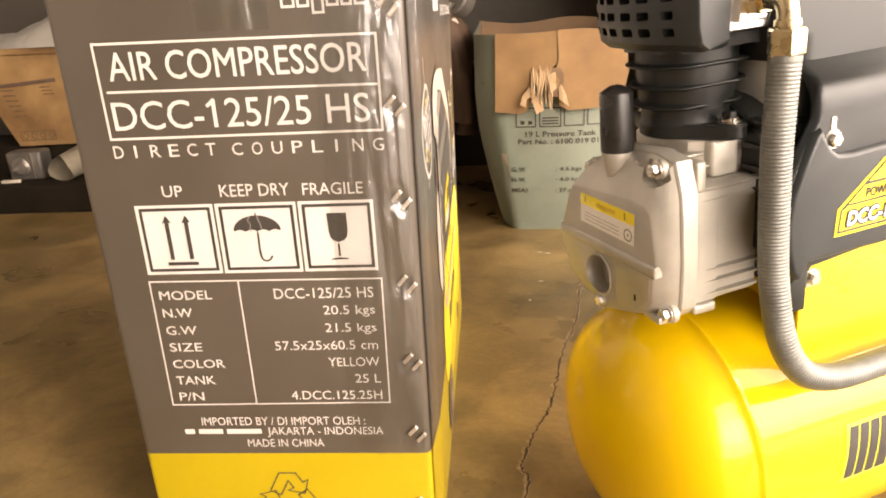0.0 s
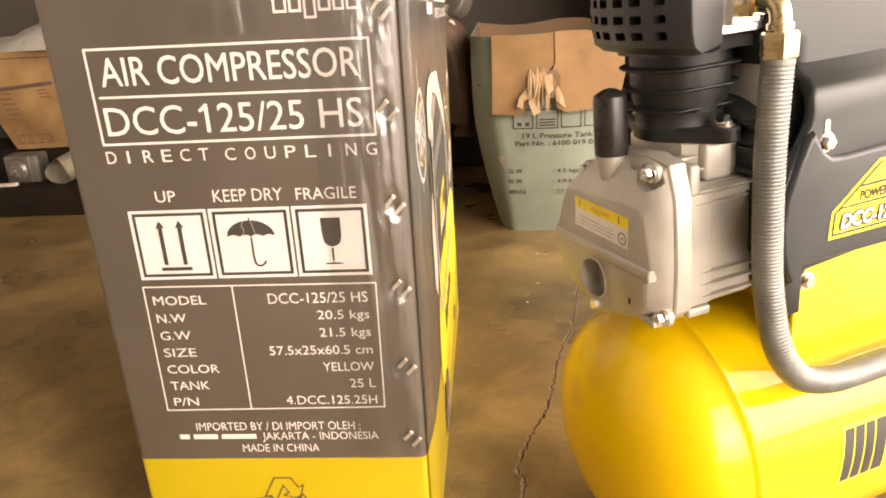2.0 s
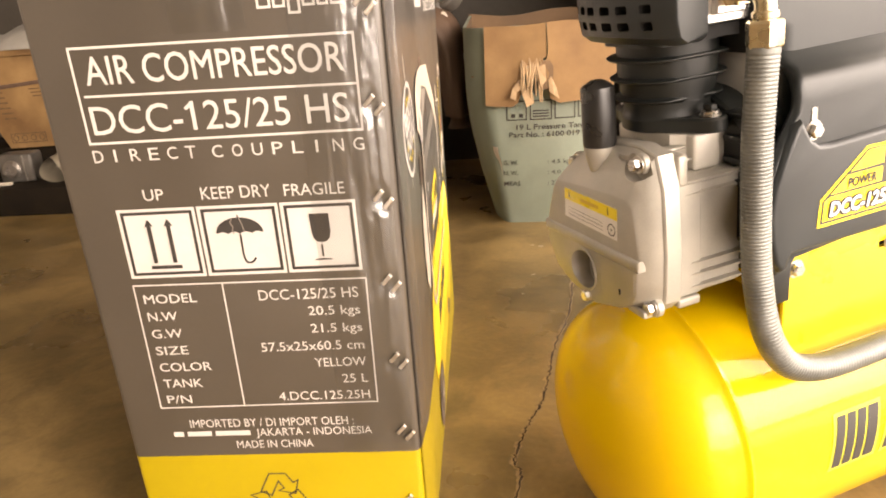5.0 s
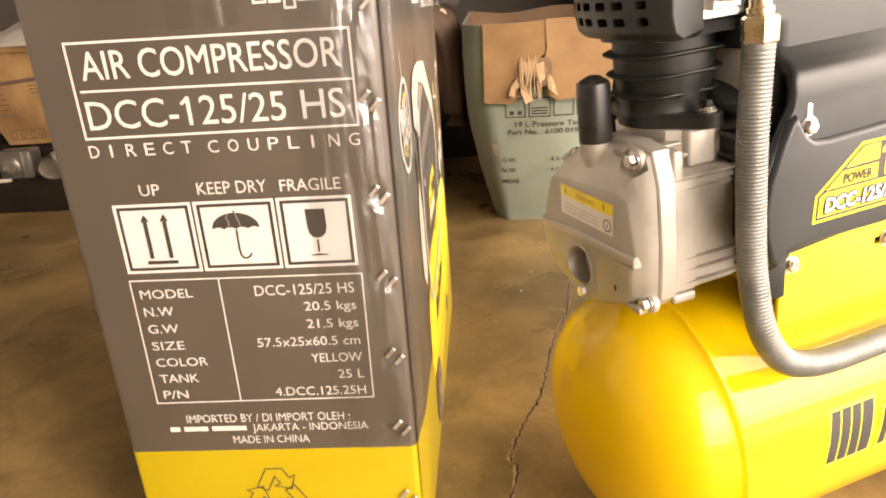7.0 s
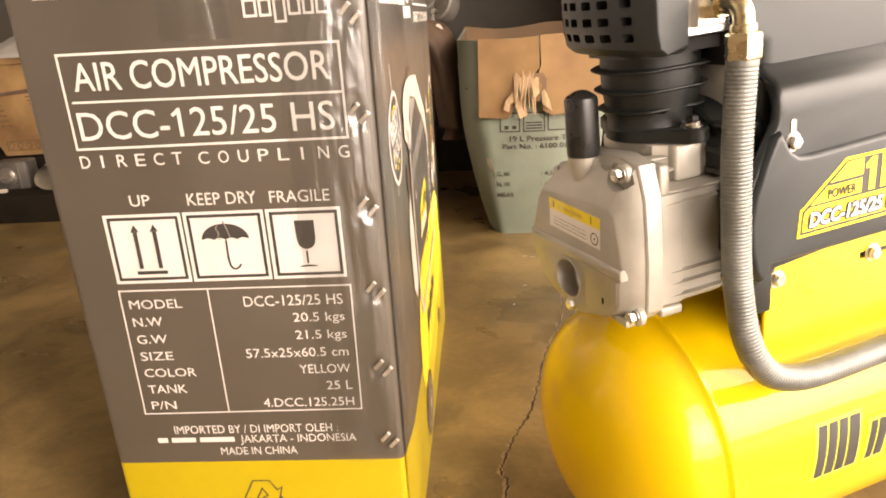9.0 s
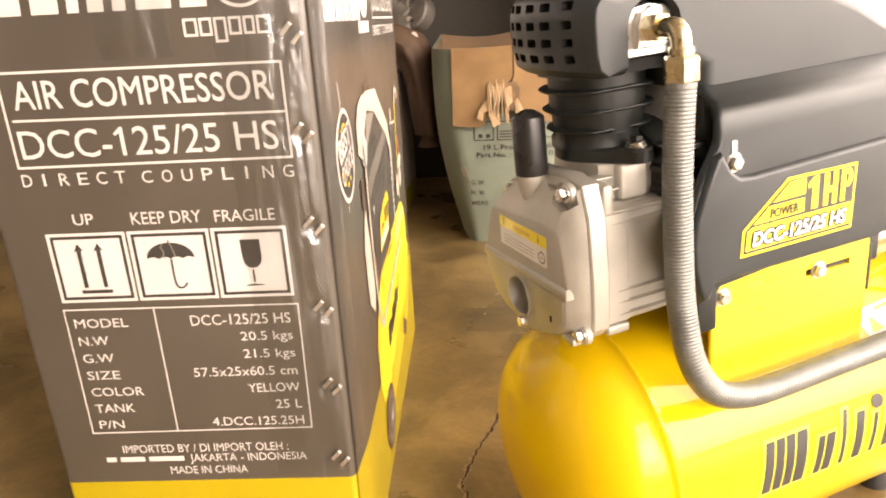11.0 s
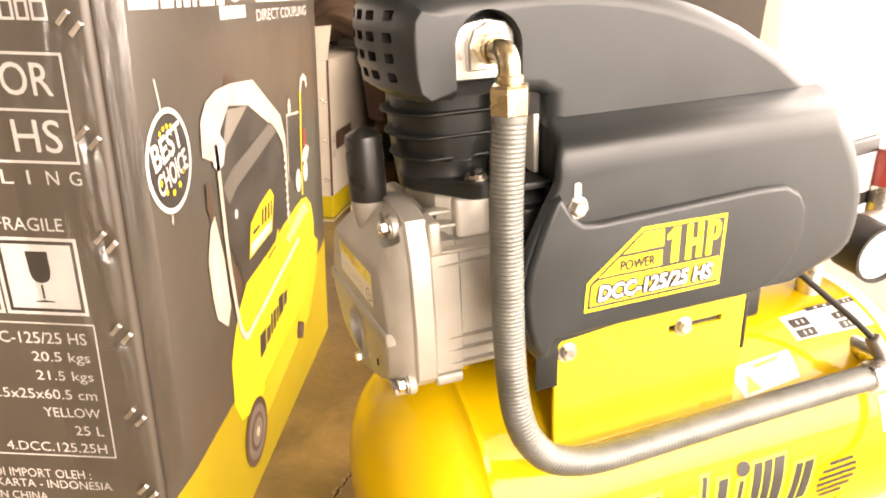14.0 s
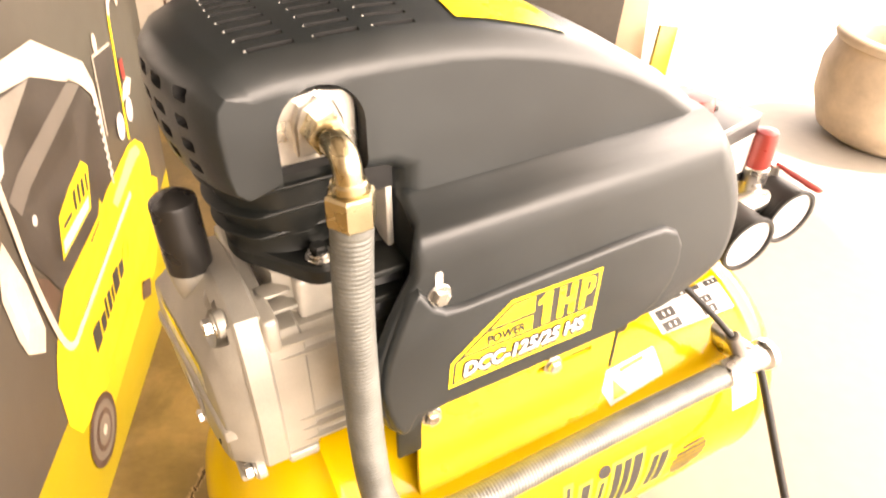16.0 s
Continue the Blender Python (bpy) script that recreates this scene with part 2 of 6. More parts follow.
def box(x0, x1, y0, y1, z0, z1, bevel=0.0, seg=2, bm=None):
    own = bmesh.new()
    bmesh.ops.create_cube(own, size=1.0)
    for v in own.verts:
        v.co = Vector(((x0 + x1) / 2 + v.co.x * (x1 - x0), (y0 + y1) / 2 + v.co.y * (y1 - y0), (z0 + z1) / 2 + v.co.z * (z1 - z0)))
    if bevel:
        bmesh.ops.bevel(own, geom=list(own.edges), offset=bevel, segments=seg, profile=0.5, affect="EDGES")
    return merge(bm, own)


def merge(bm, own):
    if bm is None:
        return own
    me = bpy.data.meshes.new("tmp")
    own.to_mesh(me)
    own.free()
    bm.from_mesh(me)
    bpy.data.meshes.remove(me)
    return bm


def lathe(profile, p0, p1, seg=32, bm=None):
    """Turns (radius, height) pairs round the line from p0 towards p1; heights in metres from p0."""
    own = bmesh.new()
    a = Vector(p0)
    way = (Vector(p1) - a).normalized()
    q = way.to_track_quat("Z", "Y")
    rings = []
    for r, h in profile:
        if r < 1e-6:
            rings.append([own.verts.new(a + q @ Vector((0, 0, h)))])
        else:
            rings.append([own.verts.new(a + q @ Vector((r * math.cos(2 * math.pi * k / seg), r * math.sin(2 * math.pi * k / seg), h))) for k in range(seg)])
    for r0, r1 in zip(rings, rings[1:]):
        for k in range(seg):
            l = (k + 1) % seg
            if len(r0) == 1 and len(r1) == 1:
                continue
            if len(r0) == 1:
                own.faces.new((r0[0], r1[k], r1[l]))
            elif len(r1) == 1:
                own.faces.new((r0[k], r0[l], r1[0])) if False else own.faces.new((r0[l], r0[k], r1[0]))
            else:
                own.faces.new((r0[k], r0[l], r1[l], r1[k]))
    bmesh.ops.recalc_face_normals(own, faces=list(own.faces))
    return merge(bm, own)


def rod(p0, p1, r, seg=24, r1=None, edge=0.0, bm=None):
    h = (Vector(p1) - Vector(p0)).length
    r1 = r if r1 is None else r1
    e = min(edge, h * 0.4, r * 0.8)
    prof = [(0, 0), (r - e, 0), (r, e), (r1, h - e), (r1 - e, h), (0, h)] if e else [(0, 0), (r, 0), (r1, h), (0, h)]
    return lathe(prof, p0, p1, seg, bm)


def hexhead(p0, p1, r, edge=0.0008, bm=None):
    return rod(p0, p1, r, 6, None, edge, bm)


def spline(points, n):
    """A smooth line through points, n samples a span."""
    pts = [Vector(p) for p in points]
    ext = [pts[0] * 2 - pts[1], *pts, pts[-1] * 2 - pts[-2]]
    out = []
    for i in range(1, len(ext) - 2):
        a, b, c, d = ext[i - 1:i + 3]
        for k in range(n):
            t = k / n
            out.append(0.5 * (2 * b + (c - a) * t + (2 * a - 5 * b + 4 * c - d) * t * t + (3 * b - a - 3 * c + d) * t ** 3))
    out.append(pts[-1])
    return out


def even(line, step):
    """Resamples a line of vectors to even steps."""
    out, left = [line[0].copy()], step
    for a, b in zip(line, line[1:]):
        seg = (b - a).length
        while seg >= left and seg > 1e-9:
            a = a + (b - a) * (left / seg)
            out.append(a.copy())
            seg, left = (b - a).length, step
        left -= seg
    return out


def tube(line, radius, seg=14, bm=None):
    """Sweeps a circle along a line; radius is a number or a function of the sample's index."""
    own = bmesh.new()
    up, rings = None, []
    for i, p in enumerate(line):
        way = (line[min(i + 1, len(line) - 1)] - line[max(i - 1, 0)]).normalized()
        if up is None:
            up = way.orthogonal().normalized()
        up = (up - way * up.dot(way)).normalized()
        side = way.cross(up)
        r = radius(i) if callable(radius) else radius
        rings.append([own.verts.new(p + (up * math.cos(2 * math.pi * k / seg) + side * math.sin(2 * math.pi * k / seg)) * r) for k in range(seg)])
    for a, b in zip(rings, rings[1:]):
        for k in range(seg):
            l = (k + 1) % seg
            own.faces.new((a[k], a[l], b[l], b[k]))
    own.faces.new(rings[0][::-1])
    own.faces.new(rings[-1])
    bmesh.ops.recalc_face_normals(own, faces=list(own.faces))
    return merge(bm, own)


def offset_loop(loop, d):
    """Moves a closed anticlockwise 2D loop inwards by d."""
    n, out = len(loop), []
    for i in range(n):
        a, b, c = Vector(loop[i - 1]), Vector(loop[i]), Vector(loop[(i + 1) % n])
        e, f = (b - a).normalized(), (c - b).normalized()
        n1, n2 = Vector((-e.y, e.x)), Vector((-f.y, f.x))
        m = (n1 + n2)
        m = m.normalized() if m.length > 1e-6 else n1
        k = 1.0 / max(0.5, m.dot(n1))
        out.append(b + m * d * k)
    return out


def loft(loops, bm=None):
    """Joins equal loops of 3D points one after another and closes both ends."""
    own = bmesh.new()
    rings = [[own.verts.new(p) for p in loop] for loop in loops]
    for a, b in zip(rings, rings[1:]):
        for k in range(len(a)):
            l = (k + 1) % len(a)
            own.faces.new((a[k], a[l], b[l], b[k]))
    own.faces.new(rings[0][::-1])
    own.faces.new(rings[-1])
    bmesh.ops.recalc_face_normals(own, faces=list(own.faces))
    return merge(bm, own)


def sheet(loop, place, bm=None):
    """A flat outline, laid on a surface by place(u, v)."""
    own = bmesh.new()
    own.faces.new([own.verts.new(place(u, v)) for u, v in loop])
    return merge(bm, own)


def stroke(line, width, place, closed=False, bm=None):
    """A flat band of a given width along a 2D line."""
    own = bmesh.new()
    pts = [Vector(p) for p in line]
    n = len(pts)
    left, right = [], []
    for i, p in enumerate(pts):
        a = pts[i - 1] if (i > 0 or closed) else p
        c = pts[(i + 1) % n] if (i < n - 1 or closed) else p
        e = (p - a).normalized() if (p - a).length > 1e-9 else (c - p).normalized()
        f = (c - p).normalized() if (c - p).length > 1e-9 else e
        m = Vector((-e.y - f.y, e.x + f.x))
        m = m.normalized() if m.length > 1e-6 else Vector((-e.y, e.x))
        k = 0.5 * width / max(0.5, m.dot(Vector((-e.y, e.x))))
        left.append(own.verts.new(place(*(p + m * k))))
        right.append(own.verts.new(place(*(p - m * k))))
    for i in range(n if closed else n - 1):
        j = (i + 1) % n
        own.faces.new((right[i], right[j], left[j], left[i]))
    return merge(bm, own)


def spline2(points, n=6):
    return [(p.x, p.y) for p in spline([(x, y, 0) for x, y in points], n)]


def ring2d(cx, cy, rx, ry, n=40):
    return [(cx + rx * math.cos(2 * math.pi * k / n), cy + ry * math.sin(2 * math.pi * k / n)) for k in range(n)]


def letters(body, u0, u1, v0, v1, place, weight=0.0, shear=0.0, bm=None):
    """Words in the built-in font, fitted into a rectangle and laid on a surface."""
    cu = bpy.data.curves.new("letters", "FONT")
    cu.body, cu.offset, cu.resolution_u = body, weight, 3
    tmp = bpy.data.objects.new("letters", cu)
    me = tmp.to_mesh()
    co = [(v.co.x, v.co.y) for v in me.vertices]
    faces = [tuple(p.vertices) for p in me.polygons]
    tmp.to_mesh_clear()
    bpy.data.objects.remove(tmp)
    bpy.data.curves.remove(cu)
    x0, x1 = min(c[0] for c in co), max(c[0] for c in co)
    y0, y1 = min(c[1] for c in co), max(c[1] for c in co)
    own = bmesh.new()
    vs = []
    for x, y in co:
        a, b = (x - x0) / (x1 - x0), (y - y0) / (y1 - y0)
        vs.append(own.verts.new(place(u0 + a * (u1 - u0) + shear * b * (v1 - v0), v0 + b * (v1 - v0))))
    for f in faces:
        try:
            own.faces.new([vs[i] for i in f])
        except ValueError:
            pass
    return merge(bm, own)


def carve(ob, cutter_bm, tolerant=False, inside=None):
    """Cuts a shape out of a part for good."""
    me = bpy.data.meshes.new("cutter")
    cutter_bm.to_mesh(me)
    cutter_bm.free()
    if inside:
        me.materials.append(inside)
    tool = new("cutter", me)
    mod = ob.modifiers.new("cut", "BOOLEAN")
    mod.object, mod.operation, mod.solver = tool, "DIFFERENCE", "EXACT"
    mod.use_self, mod.use_hole_tolerant = tolerant, tolerant
    if inside:
        mod.material_mode = "TRANSFER"
    keep_parent, ob.parent = ob.parent, None
    dg = bpy.context.evaluated_depsgraph_get()
    dg.update()
    done = bpy.data.meshes.new_from_object(ob.evaluated_get(dg))
    ob.modifiers.remove(mod)
    old, ob.data = ob.data, done
    bpy.data.meshes.remove(old)
    bpy.data.objects.remove(tool)
    bpy.data.meshes.remove(me)
    ob.parent = keep_parent
    done.polygons.foreach_set("use_smooth", [True] * len(done.polygons))
    done.set_sharp_from_angle(angle=radians(35))
    return ob


def quad(u0, u1, v0, v1):
    return [(u0, v0), (u1, v0), (u1, v1), (u0, v1)]


def subdivided_sheet(x0, x1, y0, y1, nx, ny, place):
    bm = bmesh.new()
    g = [[bm.verts.new(place(x0 + (x1 - x0) * i / nx, y0 + (y1 - y0) * j / ny)) for i in range(nx + 1)] for j in range(ny + 1)]
    for j in range(ny):
        for i in range(nx):
            bm.faces.new((g[j][i], g[j][i + 1], g[j + 1][i + 1], g[j + 1][i]))
    return bm


# ---- the setting: floor, walls, ceiling ----
def build_setting():
    def floor_place(u, v):
        return Vector((u, v, 0.0))
    single("floor", subdivided_sheet(-2.2, 0.80, -2.6, 1.9, 12, 10, floor_place), M["concrete"],
           "worn brown concrete workshop floor with stains and a crack", "floor", kind="structure")

    # floor brightness at the open side is painted in with this paler slab
    single("pavement", box(0.80, 3.2, -2.6, 1.9, -0.08, -0.001, 0.0005), M["outside"], "pale slab standing in for light-flooded floor at the open side", "pavement", kind="structure")

    def ground_place(u, v):
        return Vector((u, v, -0.02))
    bm = subdivided_sheet(-700.0, 700.0, -700.0, 700.0, 14, 14, ground_place)
    single("ground", bm, M["outside"], "pale sunlit concrete yard outside the workshop", "ground", kind="structure")
    # added self-lit sheet standing in for the bright outdoors across the yard
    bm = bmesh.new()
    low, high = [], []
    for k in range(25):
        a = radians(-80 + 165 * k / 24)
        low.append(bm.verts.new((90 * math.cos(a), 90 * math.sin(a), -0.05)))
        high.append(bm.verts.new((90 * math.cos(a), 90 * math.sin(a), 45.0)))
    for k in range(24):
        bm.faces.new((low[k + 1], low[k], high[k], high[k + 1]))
    single("backdrop", bm, M["daylight_glow"], "glowing sheet standing in for the bright outdoors", "backdrop", kind="structure")
    single("wall_back", box(-2.2, 1.30, 1.72, 1.86, 0, 2.7, 0.004), M["wall_paint"], "dark plaster wall of a workshop", "wall", kind="structure")
    single("wall_pier", box(0.69, 1.06, 1.08, 1.716, 0, 2.7, 0.006), M["wall_paint"], "dark pier at the end of the workshop wall", "wall", kind="structure")
    # unseen left wall, front wall and ceiling, added to block and bounce light
    single("wall_left", box(-2.34, -2.2, -2.6, 1.86, 0, 2.7, 0.004), M["wall_plain"], "plain unseen wall added to close the left side", "wall", kind="structure")
    single("wall_front", box(-2.34, 0.70, -2.74, -2.6, 0, 2.7, 0.004), M["wall_plain"], "plain unseen wall added to hold back light from the front", "wall", kind="structure")
    single("ceiling", box(-2.34, 3.2, -2.74, 1.9, 2.7, 2.82, 0.0), M["ceiling_paint"], "plain pale unseen ceiling added to keep sun off and bounce light", "ceiling", kind="structure")

    # the crack: a thin jagged dark line that wanders over the slab
    rnd = random.Random(4)
    base = spline([(0.56, 1.0, 0), (0.50, 0.80, 0), (0.469, 0.685, 0), (0.438, 0.533, 0), (0.405, 0.421, 0), (0.389, 0.343, 0), (0.374, 0.281, 0), (0.356, 0.238, 0), (0.339, 0.190, 0), (0.334, 0.160, 0), (0.340, 0.135, 0), (0.318, 0.05, 0), (0.30, -0.10, 0), (0.31, -0.3, 0)], 14)
    bm = bmesh.new()
    rows = []
    for i, p in enumerate(base):
        j = Vector((rnd.uniform(-1, 1) * 0.0022, rnd.uniform(-1, 1) * 0.002, 0))
        w = 0.0004 + 0.0009 * max(0.0, 0.5 + 0.9 * noise.noise((i * 0.21, 0.0, 3.3))) + 0.0005 * rnd.random()
        c = p + j
        rows.append((bm.verts.new((c.x - w, c.y, 0.0012)), bm.verts.new((c.x + w, c.y + rnd.uniform(-1, 1) * 0.001, 0.0012))))
    for a, b in zip(rows, rows[1:]):
        bm.faces.new((a[0], a[1], b[1], b[0]))
    # chipped pale lips on both sides of the crack
    lips = bmesh.new()
    edge = []
    for a, b in rows:
        edge.append((lips.verts.new((a.co.x - 0.0012 - 0.0046 * rnd.random() ** 2, a.co.y, 0.0006)), lips.verts.new((b.co.x + 0.0006 + 0.0016 * rnd.random() ** 3, b.co.y, 0.0006))))
    for a, b in zip(edge, edge[1:]):
        lips.faces.new((a[0], a[1], b[1], b[0]))
    single("floor_chipping", lips, M["crack_edge"], "pale chipped edge along the crack in the concrete", "crack", kind="structure")
    single("floor_crack", bm, M["crack"], "thin jagged dark crack in the concrete", "crack", kind="structure")


build_setting()


# ---- the tall printed carton ----
W_BOX, D_BOX, H_BOX = 0.25, 0.575, 0.605


def front(u, v):
    return Vector((u, -0.0004, v))


def front_up(u, v):
    return Vector((u, -0.0007, v))


def front_top(u, v):
    return Vector((u, -0.0010, v))


def side_bulge(u, v):
    """The broad side swells a little between its edges."""
    def ramp(d, wide):
        t = max(0.0, min(1.0, d / wide))
        return t * t * (3 - 2 * t)
    return 0.0008 + 0.0036 * ramp(u, 0.055) * ramp(D_BOX - u, 0.055) * ramp(v, 0.035) * ramp(H_BOX - v, 0.03)


def side_lift(lift):
    return lambda u, v: Vector((W_BOX + side_bulge(u, v) + lift, u, v))


side, side_up, side_top, side_over, side_high = (side_lift(k) for k in (0.0003, 0.0006, 0.0009, 0.0012, 0.0015))


def shipping_carton():
    c = thing("shipping_carton", "tall grey and yellow printed carton, stapled, standing on concrete", "box")

    # body: rounded upright edges, yellow band below, grey above, closed flaps on top
    outline = []
    r = 0.0055
    for cx, cy, a0 in ((W_BOX - r, r, -90), (W_BOX - r, D_BOX - r, 0), (r, D_BOX - r, 90), (r, r, 180)):
        for k in range(5):
            a = radians(a0 + 22.5 * k)
            outline.append((cx + r * math.cos(a), cy + r * math.sin(a)))
    bm = bmesh.new()
    levels = []
    for f in range(4):
        ring = []
        for x, y in outline:
            band = 0.1405 + 0.017 * y / D_BOX
            z = (0.0, band, H_BOX - 0.003, H_BOX)[f]
            sq = 0.0028 if f == 3 else 0.0
            ring.append(bm.verts.new((x + (sq if x < 0.12 else -sq), y + (sq if y < 0.28 else -sq), z)))
        levels.append(ring)
    for f, (a, b) in enumerate(zip(levels, levels[1:])):
        for k in range(len(a)):
            l = (k + 1) % len(a)
            face = bm.faces.new((a[k], a[l], b[l], b[k]))
            face.material_index = 1 if f == 0 else 0
    bm.faces.new(levels[0][::-1]).material_index = 1
    bm.faces.new(levels[-1])
    part("body", bm, [M["carton_grey"], M["carton_yellow"]], c)

    def band_top(u):
        return 0.1405 + 0.017 * u / D_BOX
    part("side_panel", subdivided_sheet(0.004, 0.571, 0.0, 1.0, 36, 24, lambda u, k: side_lift(0.0)(u, band_top(u) + (0.601 - band_top(u)) * k)), M["carton_grey"], c, "swollen grey printed side of the carton", smooth=180)
    part("side_band", subdivided_sheet(0.004, 0.571, 0.0, 1.0, 36, 10, lambda u, k: side_lift(0.0)(u, 0.002 + (band_top(u) - 0.002) * k)), M["carton_yellow"], c, "yellow band along the foot of the side", smooth=180)
    for x0, x1 in ((0.002, 0.1246), (0.1254, 0.248)):
        part("flap", box(x0, x1, 0.002, 0.573, H_BOX + 0.0002, H_BOX + 0.0042, 0.0012), M["carton_grey"], c)
    # clear tape over the stapled corner
    heights = (0.560, 0.4965, 0.4300, 0.3620, 0.2955, 0.2285, 0.1610)

    def ease(d, wide):
        t = max(0.0, min(1.0, d / wide))
        return t * t * (3 - 2 * t)

    def crease(u, v):
        """Stretched film: it stands off the board, is drawn in at each staple and ripples upright between them."""
        d = min(math.hypot((u - 0.2385) / 0.0080, (v - h) / 0.0095) for h in heights)
        dent = math.exp(-(d / 1.10) ** 2)
        low = math.exp(-((v - 0.365) / 0.10) ** 2)
        stand = (0.0025 + 0.0034 * low + 0.0009 * noise.noise((u * 45, v * 20, 3.0))) * ease(u - 0.186, 0.030) * (1 - dent) * (1 - 0.5 * ease(u - 0.214, 0.03))
        ripple = (0.0005 + 0.0013 * low) * noise.noise((u * 150, v * 12, 0.7)) + 0.0003 * noise.noise((u * 230, v * 90, 2.1))
        pleat = 0.0009 * math.exp(-((d - 1.4) / 0.6) ** 2) * noise.noise((u * 190, v * 150, 4.0))
        return 0.0014 + max(-0.0001, stand + (ripple + pleat) * ease(u - 0.186, 0.015)) * ease(0.2462 - u, 0.006)
    bm = subdivided_sheet(0.186, 0.2460, 0.142, 0.600, 56, 300, lambda u, v: Vector((u, -crease(u, v), v)))
    film = part("tape", bm, M["tape"], c, "wrinkled clear tape over the carton's edge", smooth=180)
    film.visible_shadow = False
    bm = subdivided_sheet(0.0045, 0.034, 0.16, 0.600, 10, 120, lambda u, v: Vector((W_BOX + 0.0012 + side_bulge(u, v) + 0.0007 * (0.5 + 0.5 * noise.noise((u * 90, v * 22, 5.0))), u, v)))
    film = part("tape", bm, M["tape"], c, "wrinkled clear tape over the carton's edge", smooth=180)
    film.visible_shadow = False
    # sealing tape from the top seam, its end lifting in a curved blister
    def blister(u, v):
        d = math.hypot((u - 0.1130) / 0.030, (v - 0.5150) / 0.0230)
        return 0.0014 + 0.0026 * math.exp(-(d ** 4)) + 0.0004 * noise.noise((u * 160, v * 40, 6.0)) * ease(u - 0.122, 0.01)
    bm = subdivided_sheet(0.1060, 0.1575, 0.4850, 0.6045, 26, 60, lambda u, v: Vector((u, -blister(u, v), v)))
    film = part("sealing_tape", bm, M["tape"], c, "clear sealing tape with a loose blister", smooth=180)
    film.visible_shadow = False

    white, dark = M["ink_white"], M["ink_dark"]

    def words(text, u0, u1, v0, v1, place=front, material=white, weight=0.0, shear=0.0):
        part("printed_text", letters(text, u0, u1, v0, v1, place, weight, shear), material, c, smooth=0)

    def bold(text, u0, u1, v0, v1, place, d, way):
        """Thickened print: the same word laid four times, a hair apart."""
        bm = None
        for k, (du, dv) in enumerate(((-d, -d), (d, -d), (d, d), (-d, d))):
            bm = letters(text, u0 + du, u1 + du, v0 + dv, v1 + dv, lambda u, v, k=k: place(u, v) + Vector(way) * 0.00006 * k, bm=bm)
        part("printed_text", bm, white, c, smooth=0)

    # front: title block
    part("printed_frame", stroke([(0.0295, 0.4135), (0.2295, 0.4135), (0.2295, 0.479), (0.0295, 0.480)], 0.0017, front_up, True), white, c, smooth=0)
    part("printed_line", stroke([(0.0335, 0.447), (0.2295, 0.4455)], 0.0016, front_up), white, c, smooth=0)
    bold("AIR COMPRESSOR", 0.038, 0.2215, 0.4545, 0.4740, front_up, 0.00012, (0, -1, 0))
    words("DCC-125/25 HS", 0.0345, 0.2215, 0.4195, 0.4400, front_up, weight=0.002)
    part("printed_text", sheet([(0.1040, 0.4356), (0.1052, 0.4338), (0.1090, 0.4362), (0.1110, 0.4398), (0.1094, 0.4400)], front_top), white, c, smooth=0)
    for i, ch in enumerate("DIRECT"):
        u = 0.0295 + i * 0.0139 + (0.0018 if ch == "I" else 0)
        words(ch, u, u + (0.0018 if ch == "I" else 0.0075), 0.3995, 0.4085, front_up, weight=0.0)
    for i, ch in enumerate("COUPLING"):
        u = 0.1185 + i * 0.01475 + (0.0022 if ch == "I" else 0)
        words(ch, u, u + (0.0018 if ch == "I" else 0.0078), 0.3990, 0.4080, front_up, weight=0.0)
    # front: handling marks
    words("UP", 0.0600, 0.0755, 0.3690, 0.3775)
    words("KEEP DRY", 0.1040, 0.1565, 0.3680, 0.3772)
    words("FRAGILE", 0.1665, 0.2115, 0.3675, 0.3765)
    for u0, u1 in ((0.0362, 0.0966), (0.0982, 0.1600), (0.1616, 0.2182)):
        part("handling_mark", sheet(quad(u0, u1, 0.3070, 0.3628), front), white, c, smooth=0)
        part("printed_frame", stroke(quad(u0 + 0.0040, u1 - 0.0034, 0.3106, 0.3594), 0.0024, front_up, True), dark, c, smooth=0)
    for u in (0.0591, 0.0743):
        bm = sheet(quad(u - 0.0016, u + 0.0016, 0.3193, 0.3495), front_top)
        sheet([(u - 0.0036, 0.3485), (u, 0.3497), (u + 0.0036, 0.3488), (u, 0.3547)], front_top, bm)
        part("printed_arrow", bm, dark, c, smooth=0)
    part("printed_line", sheet(quad(0.0547, 0.0790, 0.3145, 0.3173), front_top), dark, c, smooth=0)
    # umbrella: domed canopy with a scalloped hem, hooked handle, pale creases over it
    hem = [0.1104 + 0.0364 * k / 24 for k in range(25)]
    arc = [(0.1286 - 0.0182 * math.cos(math.pi * k / 16), 0.3410 + 0.0122 * math.sin(math.pi * k / 16)) for k in range(17)]
    arc += [(u, 0.3404 + 0.0016 * abs(math.sin(math.pi * (u - 0.1104) / 0.0091))) for u in hem[::-1][1:-1]]
    bm = sheet(arc, front_top)
    stroke([(0.1287, 0.3400), (0.1286, 0.3243), (0.1293, 0.3192), (0.1310, 0.3170), (0.1335, 0.3167), (0.1360, 0.3182), (0.1377, 0.3207)], 0.0015, front_top, bm=bm)
    stroke([(0.1286, 0.3530), (0.1287, 0.3552)], 0.0012, front_top, bm=bm)
    part("printed_umbrella", bm, dark, c, smooth=0)
    crease_marks = stroke([(0.1240, 0.3525), (0.1222, 0.3495), (0.1240, 0.3460), (0.1232, 0.3425), (0.1240, 0.3405)], 0.0008, lambda u, v: Vector((u, -0.0013, v)))
    stroke([(0.1290, 0.3545), (0.1310, 0.3480), (0.1325, 0.3415)], 0.0007, lambda u, v: Vector((u, -0.0013, v)), bm=crease_marks)
